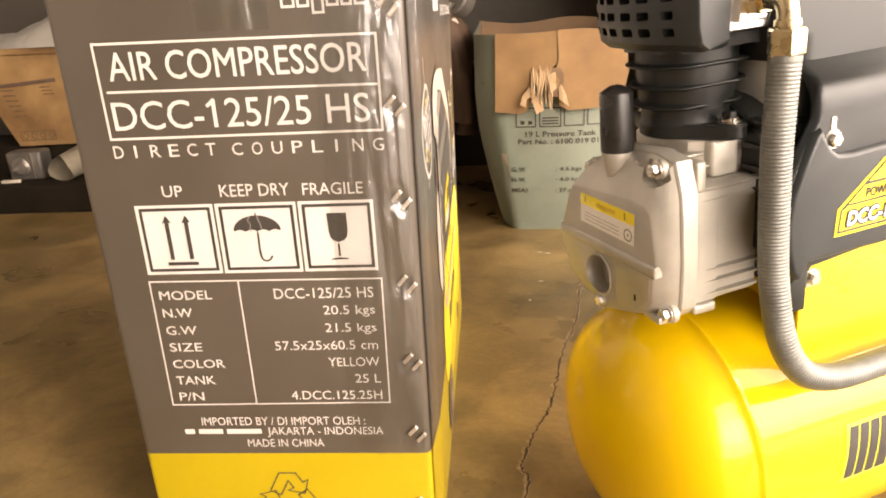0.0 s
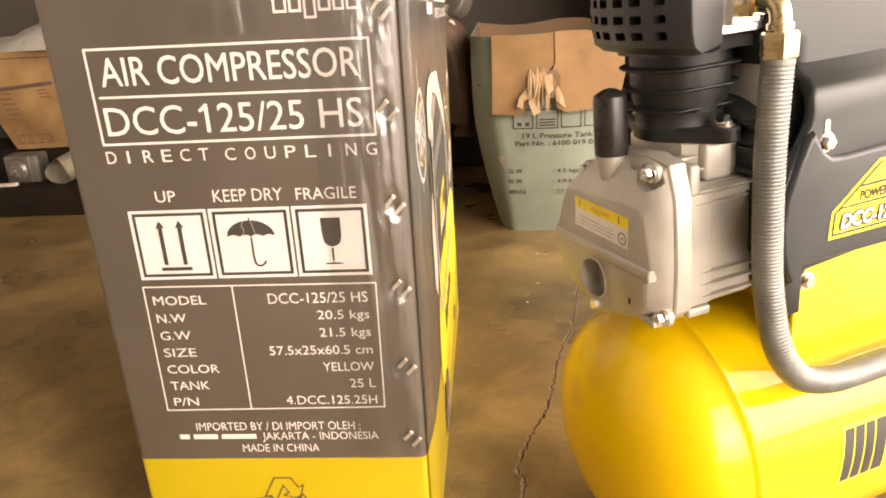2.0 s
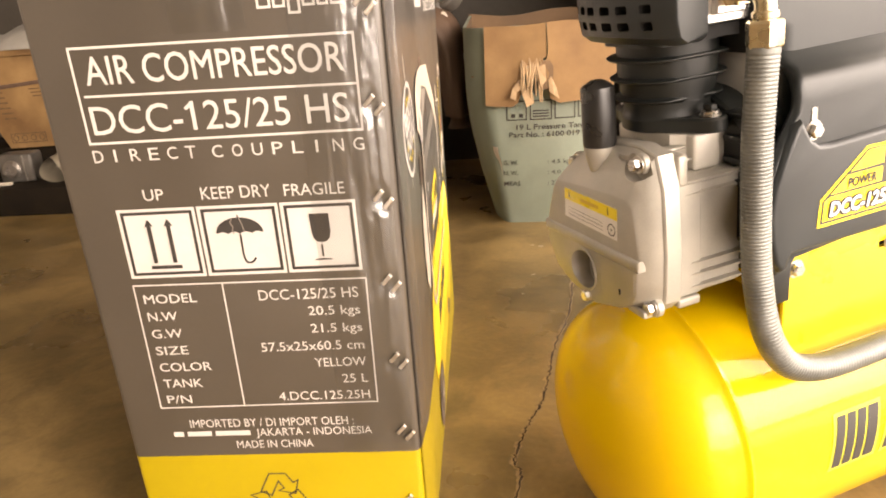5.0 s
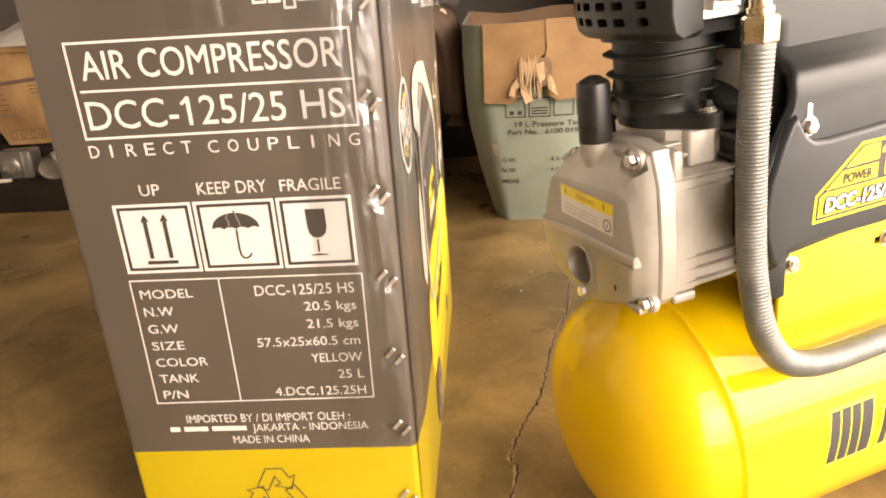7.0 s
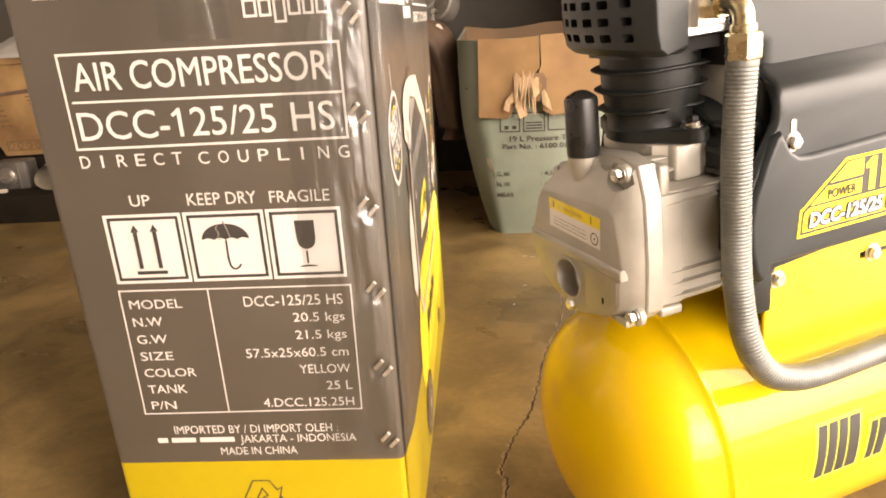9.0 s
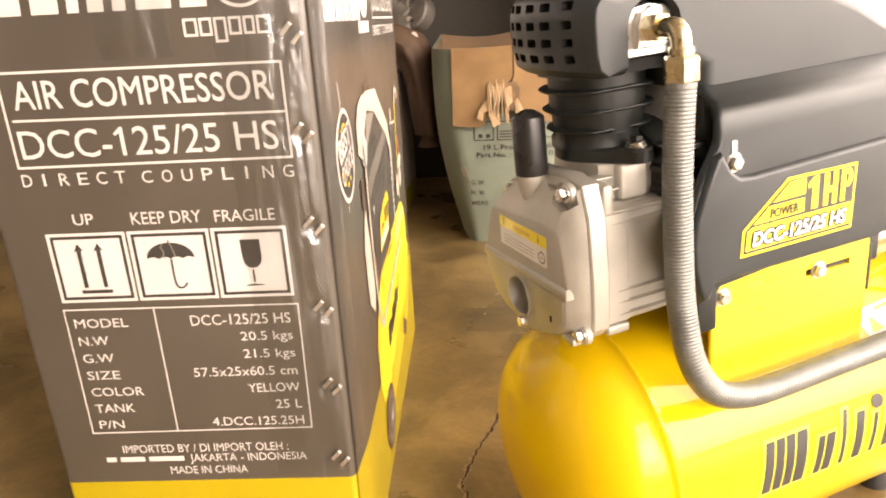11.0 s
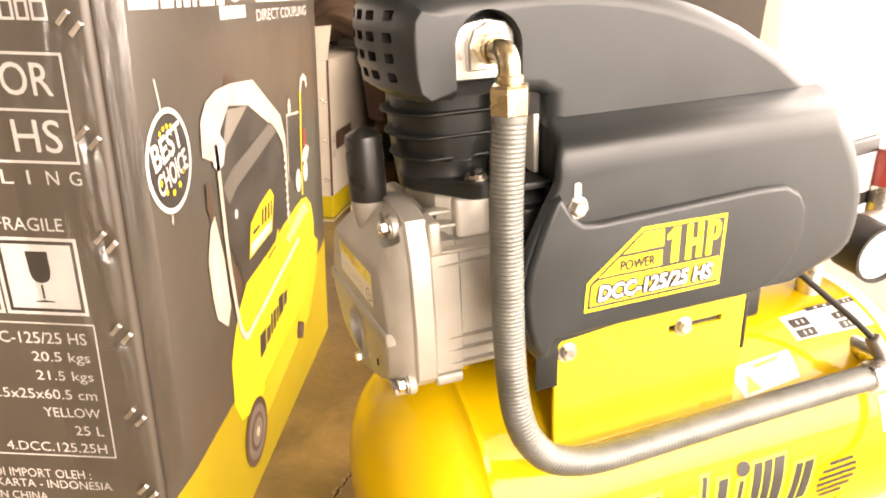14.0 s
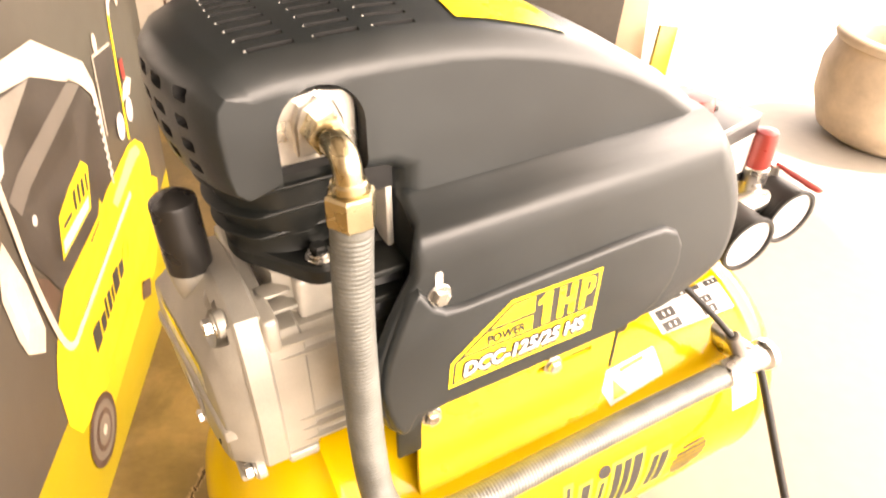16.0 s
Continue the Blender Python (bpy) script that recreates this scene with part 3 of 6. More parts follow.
    part("worn_crease", crease_marks, M["ink_grey"], c, "pale creases worn across the printed umbrella", smooth=0)
    bm = sheet([(0.1826, 0.3534), (0.1832, 0.3391), (0.1842, 0.3340), (0.1868, 0.3314), (0.1901, 0.3306), (0.1938, 0.3316), (0.1964, 0.3343), (0.1976, 0.3394), (0.1974, 0.3533)], front_top)
    sheet(quad(0.1890, 0.1905, 0.3193, 0.3294), front_top, bm)
    sheet([(0.1829, 0.3164), (0.1970, 0.3166), (0.1962, 0.3174), (0.1900, 0.3181), (0.1838, 0.3173)], front_top, bm)
    part("printed_glass", bm, dark, c, smooth=0)
    # front: table
    part("printed_frame", stroke([(0.0350, 0.1895), (0.2185, 0.1905), (0.2200, 0.3002), (0.0360, 0.3010)], 0.0011, front_up, True), white, c, smooth=0)
    part("printed_line", stroke([(0.1068, 0.1897), (0.1072, 0.3005)], 0.0011, front_up), white, c, smooth=0)
    left = ("MODEL", 0.0425), ("N.W", 0.024), ("G.W", 0.025), ("SIZE", 0.027), ("COLOR", 0.0435), ("TANK", 0.033), ("P/N", 0.021)
    right = ("DCC-125/25 HS", 0.0785), ("20.5 kgs", 0.041), ("21.5 kgs", 0.041), ("57.5x25x60.5 cm", 0.0835), ("YELLOW", 0.0415), ("25 L", 0.021), ("4.DCC.125.25H", 0.0755)
    for i in range(7):
        v = 0.2852 - 0.01527 * i
        words(left[i][0], 0.0418, 0.0418 + left[i][1], v, v + 0.0076)
        drop = 0.0020 if "g" in right[i][0] else (0.0008 if "/" in right[i][0] else 0.0)
        words(right[i][0], 0.2127 - right[i][1], 0.2127, v - drop, v + 0.0080)
    words("IMPORTED BY / DI IMPORT OLEH :", 0.0565, 0.1965, 0.1690, 0.1768)
    for u0, u1 in ((0.0405, 0.0490), (0.0525, 0.0735), (0.0770, 0.1070)):
        part("printed_bar", sheet(quad(u0, u1, 0.1606, 0.1652), front), white, c, smooth=0)
    words("JAKARTA - INDONESIA", 0.1120, 0.2110, 0.1570, 0.1668)
    words("MADE IN CHINA", 0.0935, 0.1595, 0.1475, 0.1550)
    # front: brand mark as plain blocks, with a striped disc and a smaller row below
    for u0, u1 in ((0.022, 0.060), (0.065, 0.086), (0.090, 0.100), (0.104, 0.117), (0.121, 0.132), (0.137, 0.163), (0.167, 0.187)):
        part("brand_block", sheet([(u0, 0.5165), (u1 - 0.002, 0.5165), (u1, 0.5405), (u0 + 0.002, 0.5405)], front_up), white, c, smooth=0)
    part("brand_disc", stroke(ring2d(0.2080, 0.5290, 0.0168, 0.0132), 0.0022, front_up, True), white, c, smooth=0)
    for k in range(4):
        part("brand_stripe", sheet(quad(0.196, 0.220, 0.5212 + k * 0.0047, 0.5232 + k * 0.0047), front_up), white, c, smooth=0)
    for u0, u1, v0 in ((0.1665, 0.1765, 0.4985), (0.1775, 0.1865, 0.4985), (0.1875, 0.1965, 0.4940), (0.1975, 0.2065, 0.4985), (0.2075, 0.2155, 0.4985), (0.2165, 0.2265, 0.4985)):
        part("brand_block", stroke(quad(u0 + 0.001, u1 - 0.001, v0, 0.5085), 0.0017, front_up, True), white, c, smooth=0)
    part("printed_oval", sheet(ring2d(0.115, 0.566, 0.07, 0.012), front), M["ink_mid"], c, smooth=0)
    # front: recycling mark on the yellow band
    bm = None
    for k in range(3):
        a = radians(120 * k)
        ce = Vector((0.1235, 0.0930))
        def turn(x, y, a=a, ce=ce):
            return (ce.x + 1.75 * (x * math.cos(a) - y * math.sin(a)), ce.y + 1.75 * (x * math.sin(a) + y * math.cos(a)))
        bm = stroke([turn(x * 0.00092, y * 0.00092 + 0.0014) for x, y in ((-10.5, 4.0), (-4.5, 15.5), (4.5, 15.5), (8.0, 9.5), (11.0, 11.2), (8.5, 2.2), (-0.5, 4.2), (2.6, 6.0), (0.0, 10.5), (-4.8, 1.2))], 0.0012, front, True, bm)
    part("printed_mark", bm, M["ink_dark"], c, smooth=0)

    # staples: slanted pairs of flat wire down the joint
    for i, z in enumerate((0.560, 0.4965, 0.4300, 0.3620, 0.2955, 0.2285, 0.1610, 0.0900)):
        for dx in (-0.0034, 0.0034):
            bm = bmesh.new()
            a = radians(47)
            ctr = Vector((0.2395 + dx, -0.0026, z - dx * 0.9))
            half, w = 0.0054, 0.0016
            d, n = Vector((math.cos(a), 0, math.sin(a))), Vector((-math.sin(a), 0, math.cos(a)))
            rows = []
            for t in (-1.0, -0.86, -0.5, 0.0, 0.5, 0.86, 1.0):
                lift = -0.0011 if abs(t) < 0.95 else 0.0007
                p = ctr + d * half * t + Vector((0, lift, 0))
                rows.append([bm.verts.new(p + n * w + Vector((0, 0.0002, 0))), bm.verts.new(p + n * w * 0.55 + Vector((0, -0.0005, 0))), bm.verts.new(p - n * w * 0.6 + Vector((0, -0.0007, 0))), bm.verts.new(p - n * w + Vector((0, 0.0002, 0)))])
            for q0, q1 in zip(rows, rows[1:]):
                for k in range(3):
                    bm.faces.new((q0[k], q0[k + 1], q1[k + 1], q1[k]))
            part("staple", bm, M["staple_steel"], c, "shiny flat steel staple")

    # ---- broad side: brand mark, title, round badge and a printed picture of the machine ----
    for u0, u1 in ((0.040, 0.083), (0.086, 0.109), (0.112, 0.122), (0.125, 0.139), (0.142, 0.152), (0.156, 0.190), (0.193, 0.213)):
        part("brand_block", sheet([(u0, 0.503), (u1 - 0.002, 0.503), (u1 + 0.001, 0.546), (u0 + 0.003, 0.546)], side_up), white, c, smooth=0)
    part("brand_disc", sheet(ring2d(0.240, 0.526, 0.026, 0.021), side_up), white, c, smooth=0)
    for u0, u1 in ((0.198, 0.208), (0.210, 0.220), (0.222, 0.232), (0.234, 0.244), (0.246, 0.254), (0.256, 0.266)):
        part("brand_block", sheet(quad(u0, u1, 0.491, 0.502), side_up), white, c, smooth=0)
    bold("AIR COMPRESSOR", 0.318, 0.500, 0.546, 0.564, side_up, 0.0005, (1, 0, 0))
    words("DCC-125/25 HS", 0.312, 0.500, 0.512, 0.534, side_up, weight=0.005)
    part("printed_line", stroke([(0.305, 0.540), (0.507, 0.540)], 0.002, side_up), white, c, smooth=0)
    part("printed_frame", stroke([(0.302, 0.505), (0.509, 0.505), (0.509, 0.570), (0.302, 0.570)], 0.002, side_up, True), white, c, smooth=0)
    words("DIRECT COUPLING", 0.300, 0.505, 0.486, 0.497, side_up)
    # badge
    def badge(u, v):
        a, du, dv = radians(13), u - 0.071, v - 0.3985
        return side_up(0.071 + du * math.cos(a) - dv * math.sin(a), 0.3985 + du * math.sin(a) + dv * math.cos(a))
    part("badge_ring", stroke(ring2d(0.071, 0.3985, 0.0345, 0.0365, 48), 0.0042, side_up, True), white, c, smooth=0)
    part("badge_ground", sheet(ring2d(0.071, 0.3985, 0.0325, 0.0345), side), M["ink_dark"], c, smooth=0)
    words("BEST", 0.046, 0.097, 0.4005, 0.4205, badge, weight=0.03, shear=0.0)
    words("CHOICE", 0.045, 0.097, 0.381, 0.398, badge, weight=0.025)
    for k in range(5):
        a = radians(210 + 30 * k)
        part("badge_star", sheet(ring2d(0.071 + 0.022 * math.cos(a), 0.3985 + 0.0235 * math.sin(a), 0.0028, 0.0028, 5), side_up), M["ink_yellow"], c, smooth=0)
        a = radians(60 + 15 * k)
        part("badge_star", sheet(ring2d(0.071 + 0.024 * math.cos(a), 0.3985 + 0.0255 * math.sin(a), 0.0022, 0.0022, 5), side_up), M["ink_yellow"], c, smooth=0)
    part("badge_tail", stroke([(0.0605, 0.458), (0.0635, 0.445), (0.0655, 0.432)], 0.0022, side_up), white, c, smooth=0)
    part("badge_tail", stroke([(0.063, 0.360), (0.062, 0.353)], 0.0018, side_up), white, c, smooth=0)
    # printed machine: yellow tank, dark hood in a pale frame, engine, hose, wheel, foot, switch, dials
    yel, drk, pale = M["ink_yellow"], M["ink_dark"], M["ink_beige"]

    def drawn(name, loop, place, ink, label=""):
        part(name, sheet(loop, place), ink, c, label, smooth=0)
    drawn("printed_tank", [(0.143, 0.140), (0.146, 0.185), (0.157, 0.203), (0.175, 0.224), (0.205, 0.243), (0.309, 0.250), (0.345, 0.256), (0.430, 0.262), (0.457, 0.257), (0.480, 0.240), (0.490, 0.215), (0.488, 0.185), (0.470, 0.150), (0.420, 0.118), (0.205, 0.100), (0.158, 0.113)], side_up, yel)
    drawn("printed_gleam", [(0.350, 0.238), (0.432, 0.256), (0.455, 0.251), (0.468, 0.236), (0.440, 0.236), (0.360, 0.226)], side_top, M["ink_pale_yellow"])
    drawn("printed_shade", [(0.232, 0.112), (0.405, 0.124), (0.455, 0.144), (0.478, 0.170), (0.478, 0.150), (0.460, 0.122), (0.415, 0.106), (0.234, 0.096)], side_top, M["ink_shade"])
    drawn("printed_shade", [(0.205, 0.100), (0.420, 0.118), (0.470, 0.150), (0.492, 0.190), (0.512, 0.176), (0.492, 0.132), (0.440, 0.090), (0.230, 0.068)], side, M["ink_shade"])
    drawn("printed_hood", [(0.248, 0.413), (0.338, 0.371), (0.364, 0.325), (0.358, 0.262), (0.309, 0.249), (0.200, 0.243), (0.168, 0.300), (0.161, 0.345), (0.163, 0.385), (0.192, 0.418)], side_top, M["ink_hood"])
    drawn("printed_gleam", [(0.166, 0.352), (0.190, 0.362), (0.317, 0.383), (0.340, 0.369), (0.200, 0.343), (0.176, 0.333)], side_over, M["ink_mid"])
    drawn("printed_gleam", [(0.192, 0.416), (0.247, 0.411), (0.180, 0.384), (0.166, 0.372)], side_over, M["ink_grey"])
    outer = [(0.127, 0.388), (0.130, 0.416), (0.146, 0.430), (0.170, 0.436), (0.206, 0.437), (0.268, 0.433), (0.358, 0.383), (0.372, 0.357), (0.374, 0.330), (0.366, 0.252)]
    inner = [(0.362, 0.252), (0.367, 0.326), (0.361, 0.350), (0.337, 0.371), (0.250, 0.411), (0.196, 0.419), (0.172, 0.402), (0.165, 0.386), (0.150, 0.379), (0.139, 0.383)]
    drawn("printed_frame_panel", outer + inner, side_over, pale, "pale beige printed frame")
    for k in range(9):
        v = 0.262 + 0.0095 * k
        drawn("printed_rib", quad(0.360, 0.370, v, v + 0.0045), side_high, M["ink_white"])
    drawn("printed_fitting", [(0.150, 0.392), (0.168, 0.400), (0.180, 0.388), (0.172, 0.372), (0.158, 0.368), (0.148, 0.376)], side_high, M["ink_white"])
    drawn("printed_engine", [(0.129, 0.326), (0.117, 0.300), (0.119, 0.262), (0.124, 0.243), (0.146, 0.225), (0.157, 0.240), (0.153, 0.288), (0.141, 0.334)], side_top, pale)
    drawn("printed_gleam", [(0.124, 0.300), (0.134, 0.306), (0.138, 0.262), (0.128, 0.252)], side_over, M["ink_white"])
    drawn("printed_block", [(0.172, 0.236), (0.196, 0.243), (0.184, 0.268), (0.168, 0.282)], side_over, M["ink_brown"])
    part("printed_hose", stroke(spline2([(0.157, 0.392), (0.159, 0.365), (0.160, 0.334), (0.162, 0.288), (0.170, 0.232), (0.179, 0.202), (0.192, 0.191), (0.215, 0.193), (0.325, 0.207), (0.405, 0.217)]), 0.0075, side_high), pale, c, smooth=0)
    drawn("printed_breather", [(0.127, 0.366), (0.140, 0.363), (0.143, 0.340), (0.133, 0.330), (0.126, 0.344)], side_over, M["ink_brown"])
    drawn("printed_knob", [(0.193, 0.446), (0.208, 0.446), (0.217, 0.438), (0.214, 0.433), (0.194, 0.436)], side, M["ink_brown"])
    drawn("printed_bolt", ring2d(0.192, 0.319, 0.0042, 0.0046, 14), side_over, white)
    drawn("printed_plate", [(0.206, 0.240), (0.309, 0.250), (0.320, 0.262), (0.322, 0.240), (0.304, 0.231), (0.214, 0.222)], side_over, yel)
    drawn("printed_bar", [(0.276, 0.239), (0.306, 0.243), (0.306, 0.246), (0.276, 0.242)], side_high, drk)
    drawn("printed_sticker", [(0.2165, 0.263), (0.296, 0.266), (0.312, 0.302), (0.300, 0.313), (0.262, 0.307), (0.230, 0.297)], side_over, yel)
    drawn("printed_bar", [(0.221, 0.2655), (0.291, 0.2685), (0.296, 0.2790), (0.2255, 0.2765)], side_high, white)
    for u0, u1 in ((0.262, 0.268), (0.273, 0.279), (0.284, 0.290), (0.295, 0.300)):
        drawn("printed_bar", [(u0, 0.283), (u1, 0.2835), (u1 + 0.004, 0.3005), (u0 + 0.004, 0.2995)], side_high, drk)
    drawn("printed_bar", [(0.232, 0.283), (0.254, 0.284), (0.256, 0.288), (0.234, 0.287)], side_high, drk)
    for r_, ink, place in ((0.0360, "ink_brown", side_top), (0.0290, "ink_wheel", side_over), (0.0205, "ink_brown", side_high), (0.0150, "ink_wheel", side_lift(0.0018)), (0.0052, "ink_beige", side_lift(0.0021))):
        drawn("printed_wheel", ring2d(0.195, 0.074, r_, r_ * 1.04, 36), place, M[ink])
    drawn("printed_foot", [(0.370, 0.091), (0.400, 0.076), (0.411, 0.094), (0.379, 0.112)], side_top, M["ink_brown"])
    drawn("printed_switch", [(0.379, 0.301), (0.431, 0.302), (0.437, 0.371), (0.386, 0.376)], side_top, M["ink_hood"])
    part("printed_line", stroke([(0.377, 0.300), (0.384, 0.378), (0.438, 0.373)], 0.0028, side_over), pale, c, smooth=0)
    drawn("printed_knob", ring2d(0.398, 0.386, 0.006, 0.010, 12), side_top, pale)
    part("printed_riser", stroke([(0.438, 0.266), (0.441, 0.300), (0.449, 0.365), (0.453, 0.400)], 0.0055, side_top), yel, c, smooth=0)
    part("printed_riser", stroke([(0.453, 0.396), (0.458, 0.408), (0.470, 0.413), (0.483, 0.408), (0.486, 0.398)], 0.0075, side_over), pale, c, smooth=0)
    drawn("printed_block", quad(0.455, 0.467, 0.326, 0.348), side_over, M["red"])
    drawn("printed_fitting", [(0.440, 0.308), (0.470, 0.306), (0.484, 0.318), (0.470, 0.326), (0.452, 0.322)], side_over, pale)
    for u, v, r_ in ((0.420, 0.290, 0.0125), (0.457, 0.293, 0.0115)):
        drawn("printed_dial", ring2d(u, v, r_, r_ * 1.2, 22), side_high, white)
    for k, (u, w, tall) in enumerate(((0.226, 0.020, 0.025), (0.250, 0.013, 0.018), (0.267, 0.006, 0.024), (0.277, 0.009, 0.022), (0.290, 0.006, 0.018), (0.300, 0.018, 0.024), (0.322, 0.014, 0.017))):
        base = 0.145 + 0.15 * (u - 0.226)
        drawn("brand_block", [(u, base), (u + w, base + 0.1 * w), (u + w + 0.003, base + tall), (u + 0.003, base + tall)], side_over, drk)
    part("brand_disc", stroke(ring2d(0.354, 0.175, 0.010, 0.010, 24), 0.004, side_over, True), M["ink_shade"], c, smooth=0)
    return c


shipping_carton()


# ---- the air compressor; its own axes: x along the tank, y away from its front, z up ----
COMP = pose(0.40, -0.02, 0.0, 0, -4.3, 22)
TY, TZ, TR = 0.060, 0.1165, 0.1185  # tank axis and radius


def tank_skin(lift):
    def place(u, v):
        """u along the tank, v the height on its front."""
        a = math.asin(max(-0.999, min(0.999, (v - TZ) / TR)))
        return Vector((u, TY - (TR + lift) * math.cos(a), TZ + (TR + lift) * math.sin(a)))
    return place


def skin_sheet(loop, lift, cut=4):
    """An outline on the tank's round front, cut fine enough to follow it."""
    bm = bmesh.new()
    bm.faces.new([bm.verts.new((u, 0, v)) for u, v in loop])
    bmesh.ops.triangulate(bm, faces=list(bm.faces))
    for _ in range(cut):
        long_edges = [e for e in bm.edges if abs(e.verts[0].co.z - e.verts[1].co.z) > 0.006]
        if not long_edges:
            break
        bmesh.ops.subdivide_edges(bm, edges=long_edges, cuts=1)
        bmesh.ops.triangulate(bm, faces=[f for f in bm.faces if len(f.verts) > 3])
    put = tank_skin(lift)
    for v in bm.verts:
        v.co = put(v.co.x, v.co.z)
    return bm


def air_compressor():
    c = thing("air_compressor", "yellow and black portable air compressor tilted on the concrete floor", "compressor", COMP)
    yellow, alloy, black, zinc, brass = M["tank_paint"], M["alloy"], M["black_metal"], M["zinc"], M["brass"]

    # tank: drawn heads, a slight bead at each seam
    xs, xe, d = 0.098, 0.490, 0.075
    prof = []
    for k in range(13):
        a = radians(90 - 7.5 * k)
        prof.append((TR * math.cos(a) ** 0.80 if k else 0.0, xs - d * math.sin(a)))
    prof += [(TR + 0.0016, xs + 0.002), (TR + 0.0030, xs + 0.0045), (TR + 0.0008, xs + 0.008), (TR, xs + 0.010)]
    prof += [(TR, xe - 0.010), (TR + 0.0003, xe - 0.007), (TR + 0.0012, xe - 0.004), (TR + 0.0009, xe - 0.002)]
    for k in range(13):
        a = radians(7.5 * k)
        prof.append((TR * math.cos(a) ** 0.86 if k < 12 else 0.0, xe + 0.060 * math.sin(a)))
    tank = part("tank", lathe(prof, (0, TY, TZ), (1, TY, TZ), 96), yellow, c, "glossy yellow pressure tank", smooth=60)
    # brand mark on the tank: dark slanted blocks with a pale rim
    v0, v1, sl = 0.1085, 0.152, 0.010
    for u0, u1, top in ((0.181, 0.2315, 0), (0.2345, 0.2600, -0.011), (0.2625, 0.2745, 0.003), (0.2770, 0.2935, -0.003), (0.2960, 0.3080, -0.009), (0.3110, 0.3490, 0.001), (0.3520, 0.3780, -0.010)):
        loop = [(u0, v0), (u1 - sl * 0.8, v0), (u1, v1 + top), (u0 + sl * 0.8, v1 + top)]
        part("brand_rim", skin_sheet([(u0 - 0.003, v0 - 0.003), (u1 - sl * 0.8 + 0.003, v0 - 0.003), (u1 + 0.003, v1 + top + 0.003), (u0 + sl * 0.8 - 0.003, v1 + top + 0.003)], 0.0004), M["label_green"], tank)
        n = max(1, round((u1 - u0) / 0.0125))
        for k in range(n):
            wide = (u1 - u0 - sl * 0.8) / n
            a0 = u0 + wide * k
            a1 = a0 + wide - (0.0022 if k < n - 1 else 0.0)
            part("brand_block", skin_sheet([(a0, v0), (a1, v0), (a1 + sl * 0.8, v1 + top), (a0 + sl * 0.8, v1 + top)] if n > 1 else loop, 0.0008), M["ink_dark"], tank)
    part("brand_dot", skin_sheet(ring2d(0.3080, 0.1520, 0.0062, 0.0060, 18), 0.0008), M["ink_dark"], tank)
    for k in range(6):
        h = 0.1000 + 0.0061 * k
        w = 0.0200 * math.sqrt(max(0.05, 1 - ((h - 0.1155) / 0.019) ** 2))
        s = 0.404 + 0.2 * (h - 0.115)
        part("brand_stripe", skin_sheet([(s - w, h), (s + w, h), (s + w, h + 0.0031), (s - w, h + 0.0031)], 0.0008), M["ink_dark"], tank)
    for k in range(6):
        u0 = 0.352 + 0.0115 * k
        part("brand_block", skin_sheet([(u0, 0.080), (u0 + 0.008, 0.080), (u0 + 0.011, 0.091), (u0 + 0.003, 0.091)], 0.0008), M["ink_shade"], tank)
    # warning label and data label on the tank's shoulder
    def up(deg):
        return TZ + TR * math.sin(radians(deg))
    warn = part("warning_label", skin_sheet([(0.326, up(42.0)), (0.384, up(44.5)), (0.386, up(56.0)), (0.330, up(54.5)), (0.323, up(49.0))], 0.0005), M["label_white"], tank, "white warning label with a yellow triangle")
    part("printed_triangle", skin_sheet([(0.330, up(43.5)), (0.3445, up(44.0)), (0.3365, up(51.0))], 0.0010), M["label_green"], warn)
    part("printed_bar", skin_sheet([(0.346, up(52.0)), (0.372, up(53.2)), (0.372, up(54.6)), (0.346, up(53.6))], 0.0010), M["label_green"], warn)
    data = part("data_label", skin_sheet([(0.400, up(58.5)), (0.484, up(57.0)), (0.490, up(73.0)), (0.400, up(70.5))], 0.0005), M["label_white"], tank, "white label with black pictogram squares")
    for u0, u1, a0, a1 in ((0.405, 0.424, 58.8, 62.6), (0.405, 0.424, 63.8, 68.0), (0.450, 0.466, 58.2, 62.0), (0.450, 0.466, 63.0, 66.5), (0.430, 0.462, 70.0, 72.0), (0.468, 0.484, 69.5, 72.0)):
        part("printed_square", skin_sheet([(u0, up(a0)), (u1, up(a0)), (u1, up(a1)), (u0, up(a1))], 0.0010), M["ink_dark"], data, smooth=0)
        for k in (0.30, 0.62):
            part("printed_bar", skin_sheet([(u0 + (u1 - u0) * k, up(a0 + (a1 - a0) * 0.28)), (u0 + (u1 - u0) * (k + 0.10), up(a0 + (a1 - a0) * 0.28)), (u0 + (u1 - u0) * (k + 0.10), up(a0 + (a1 - a0) * 0.72)), (u0 + (u1 - u0) * k, up(a0 + (a1 - a0) * 0.72))], 0.0014), M["label_white"], data, smooth=0)
    part("small_label", skin_sheet([(0.452, up(14.0)), (0.482, up(14.0)), (0.482, up(29.0)), (0.452, up(29.0))], 0.0005), M["label_white"], tank, "small white serial label")
    # rear foot
    part("foot_bracket", box(0.400, 0.436, 0.015, 0.105, -0.012, 0.012, 0.003), M["plate_paint"], c)
    for y in (0.022, 0.098):
        part("rubber_foot", rod((0.418, y, -0.034), (0.418, y, -0.010), 0.016, 20, 0.013, 0.002), M["rubber"], c, "short grey rubber foot")
    # saddle under the pump
    part("saddle", box(0.084, 0.122, 0.046, 0.085, 0.215, 0.2625, 0.004), yellow, c)
    part("saddle", box(0.180, 0.330, 0.005, 0.115, 0.205, 0.272, 0.004), yellow, c)

    # upright mounting plate with a slot
    loop = [(0.156, 0.196), (0.3145, 0.196), (0.3145, 0.2900), (0.3100, 0.2945), (0.160, 0.2945), (0.156, 0.2900)]
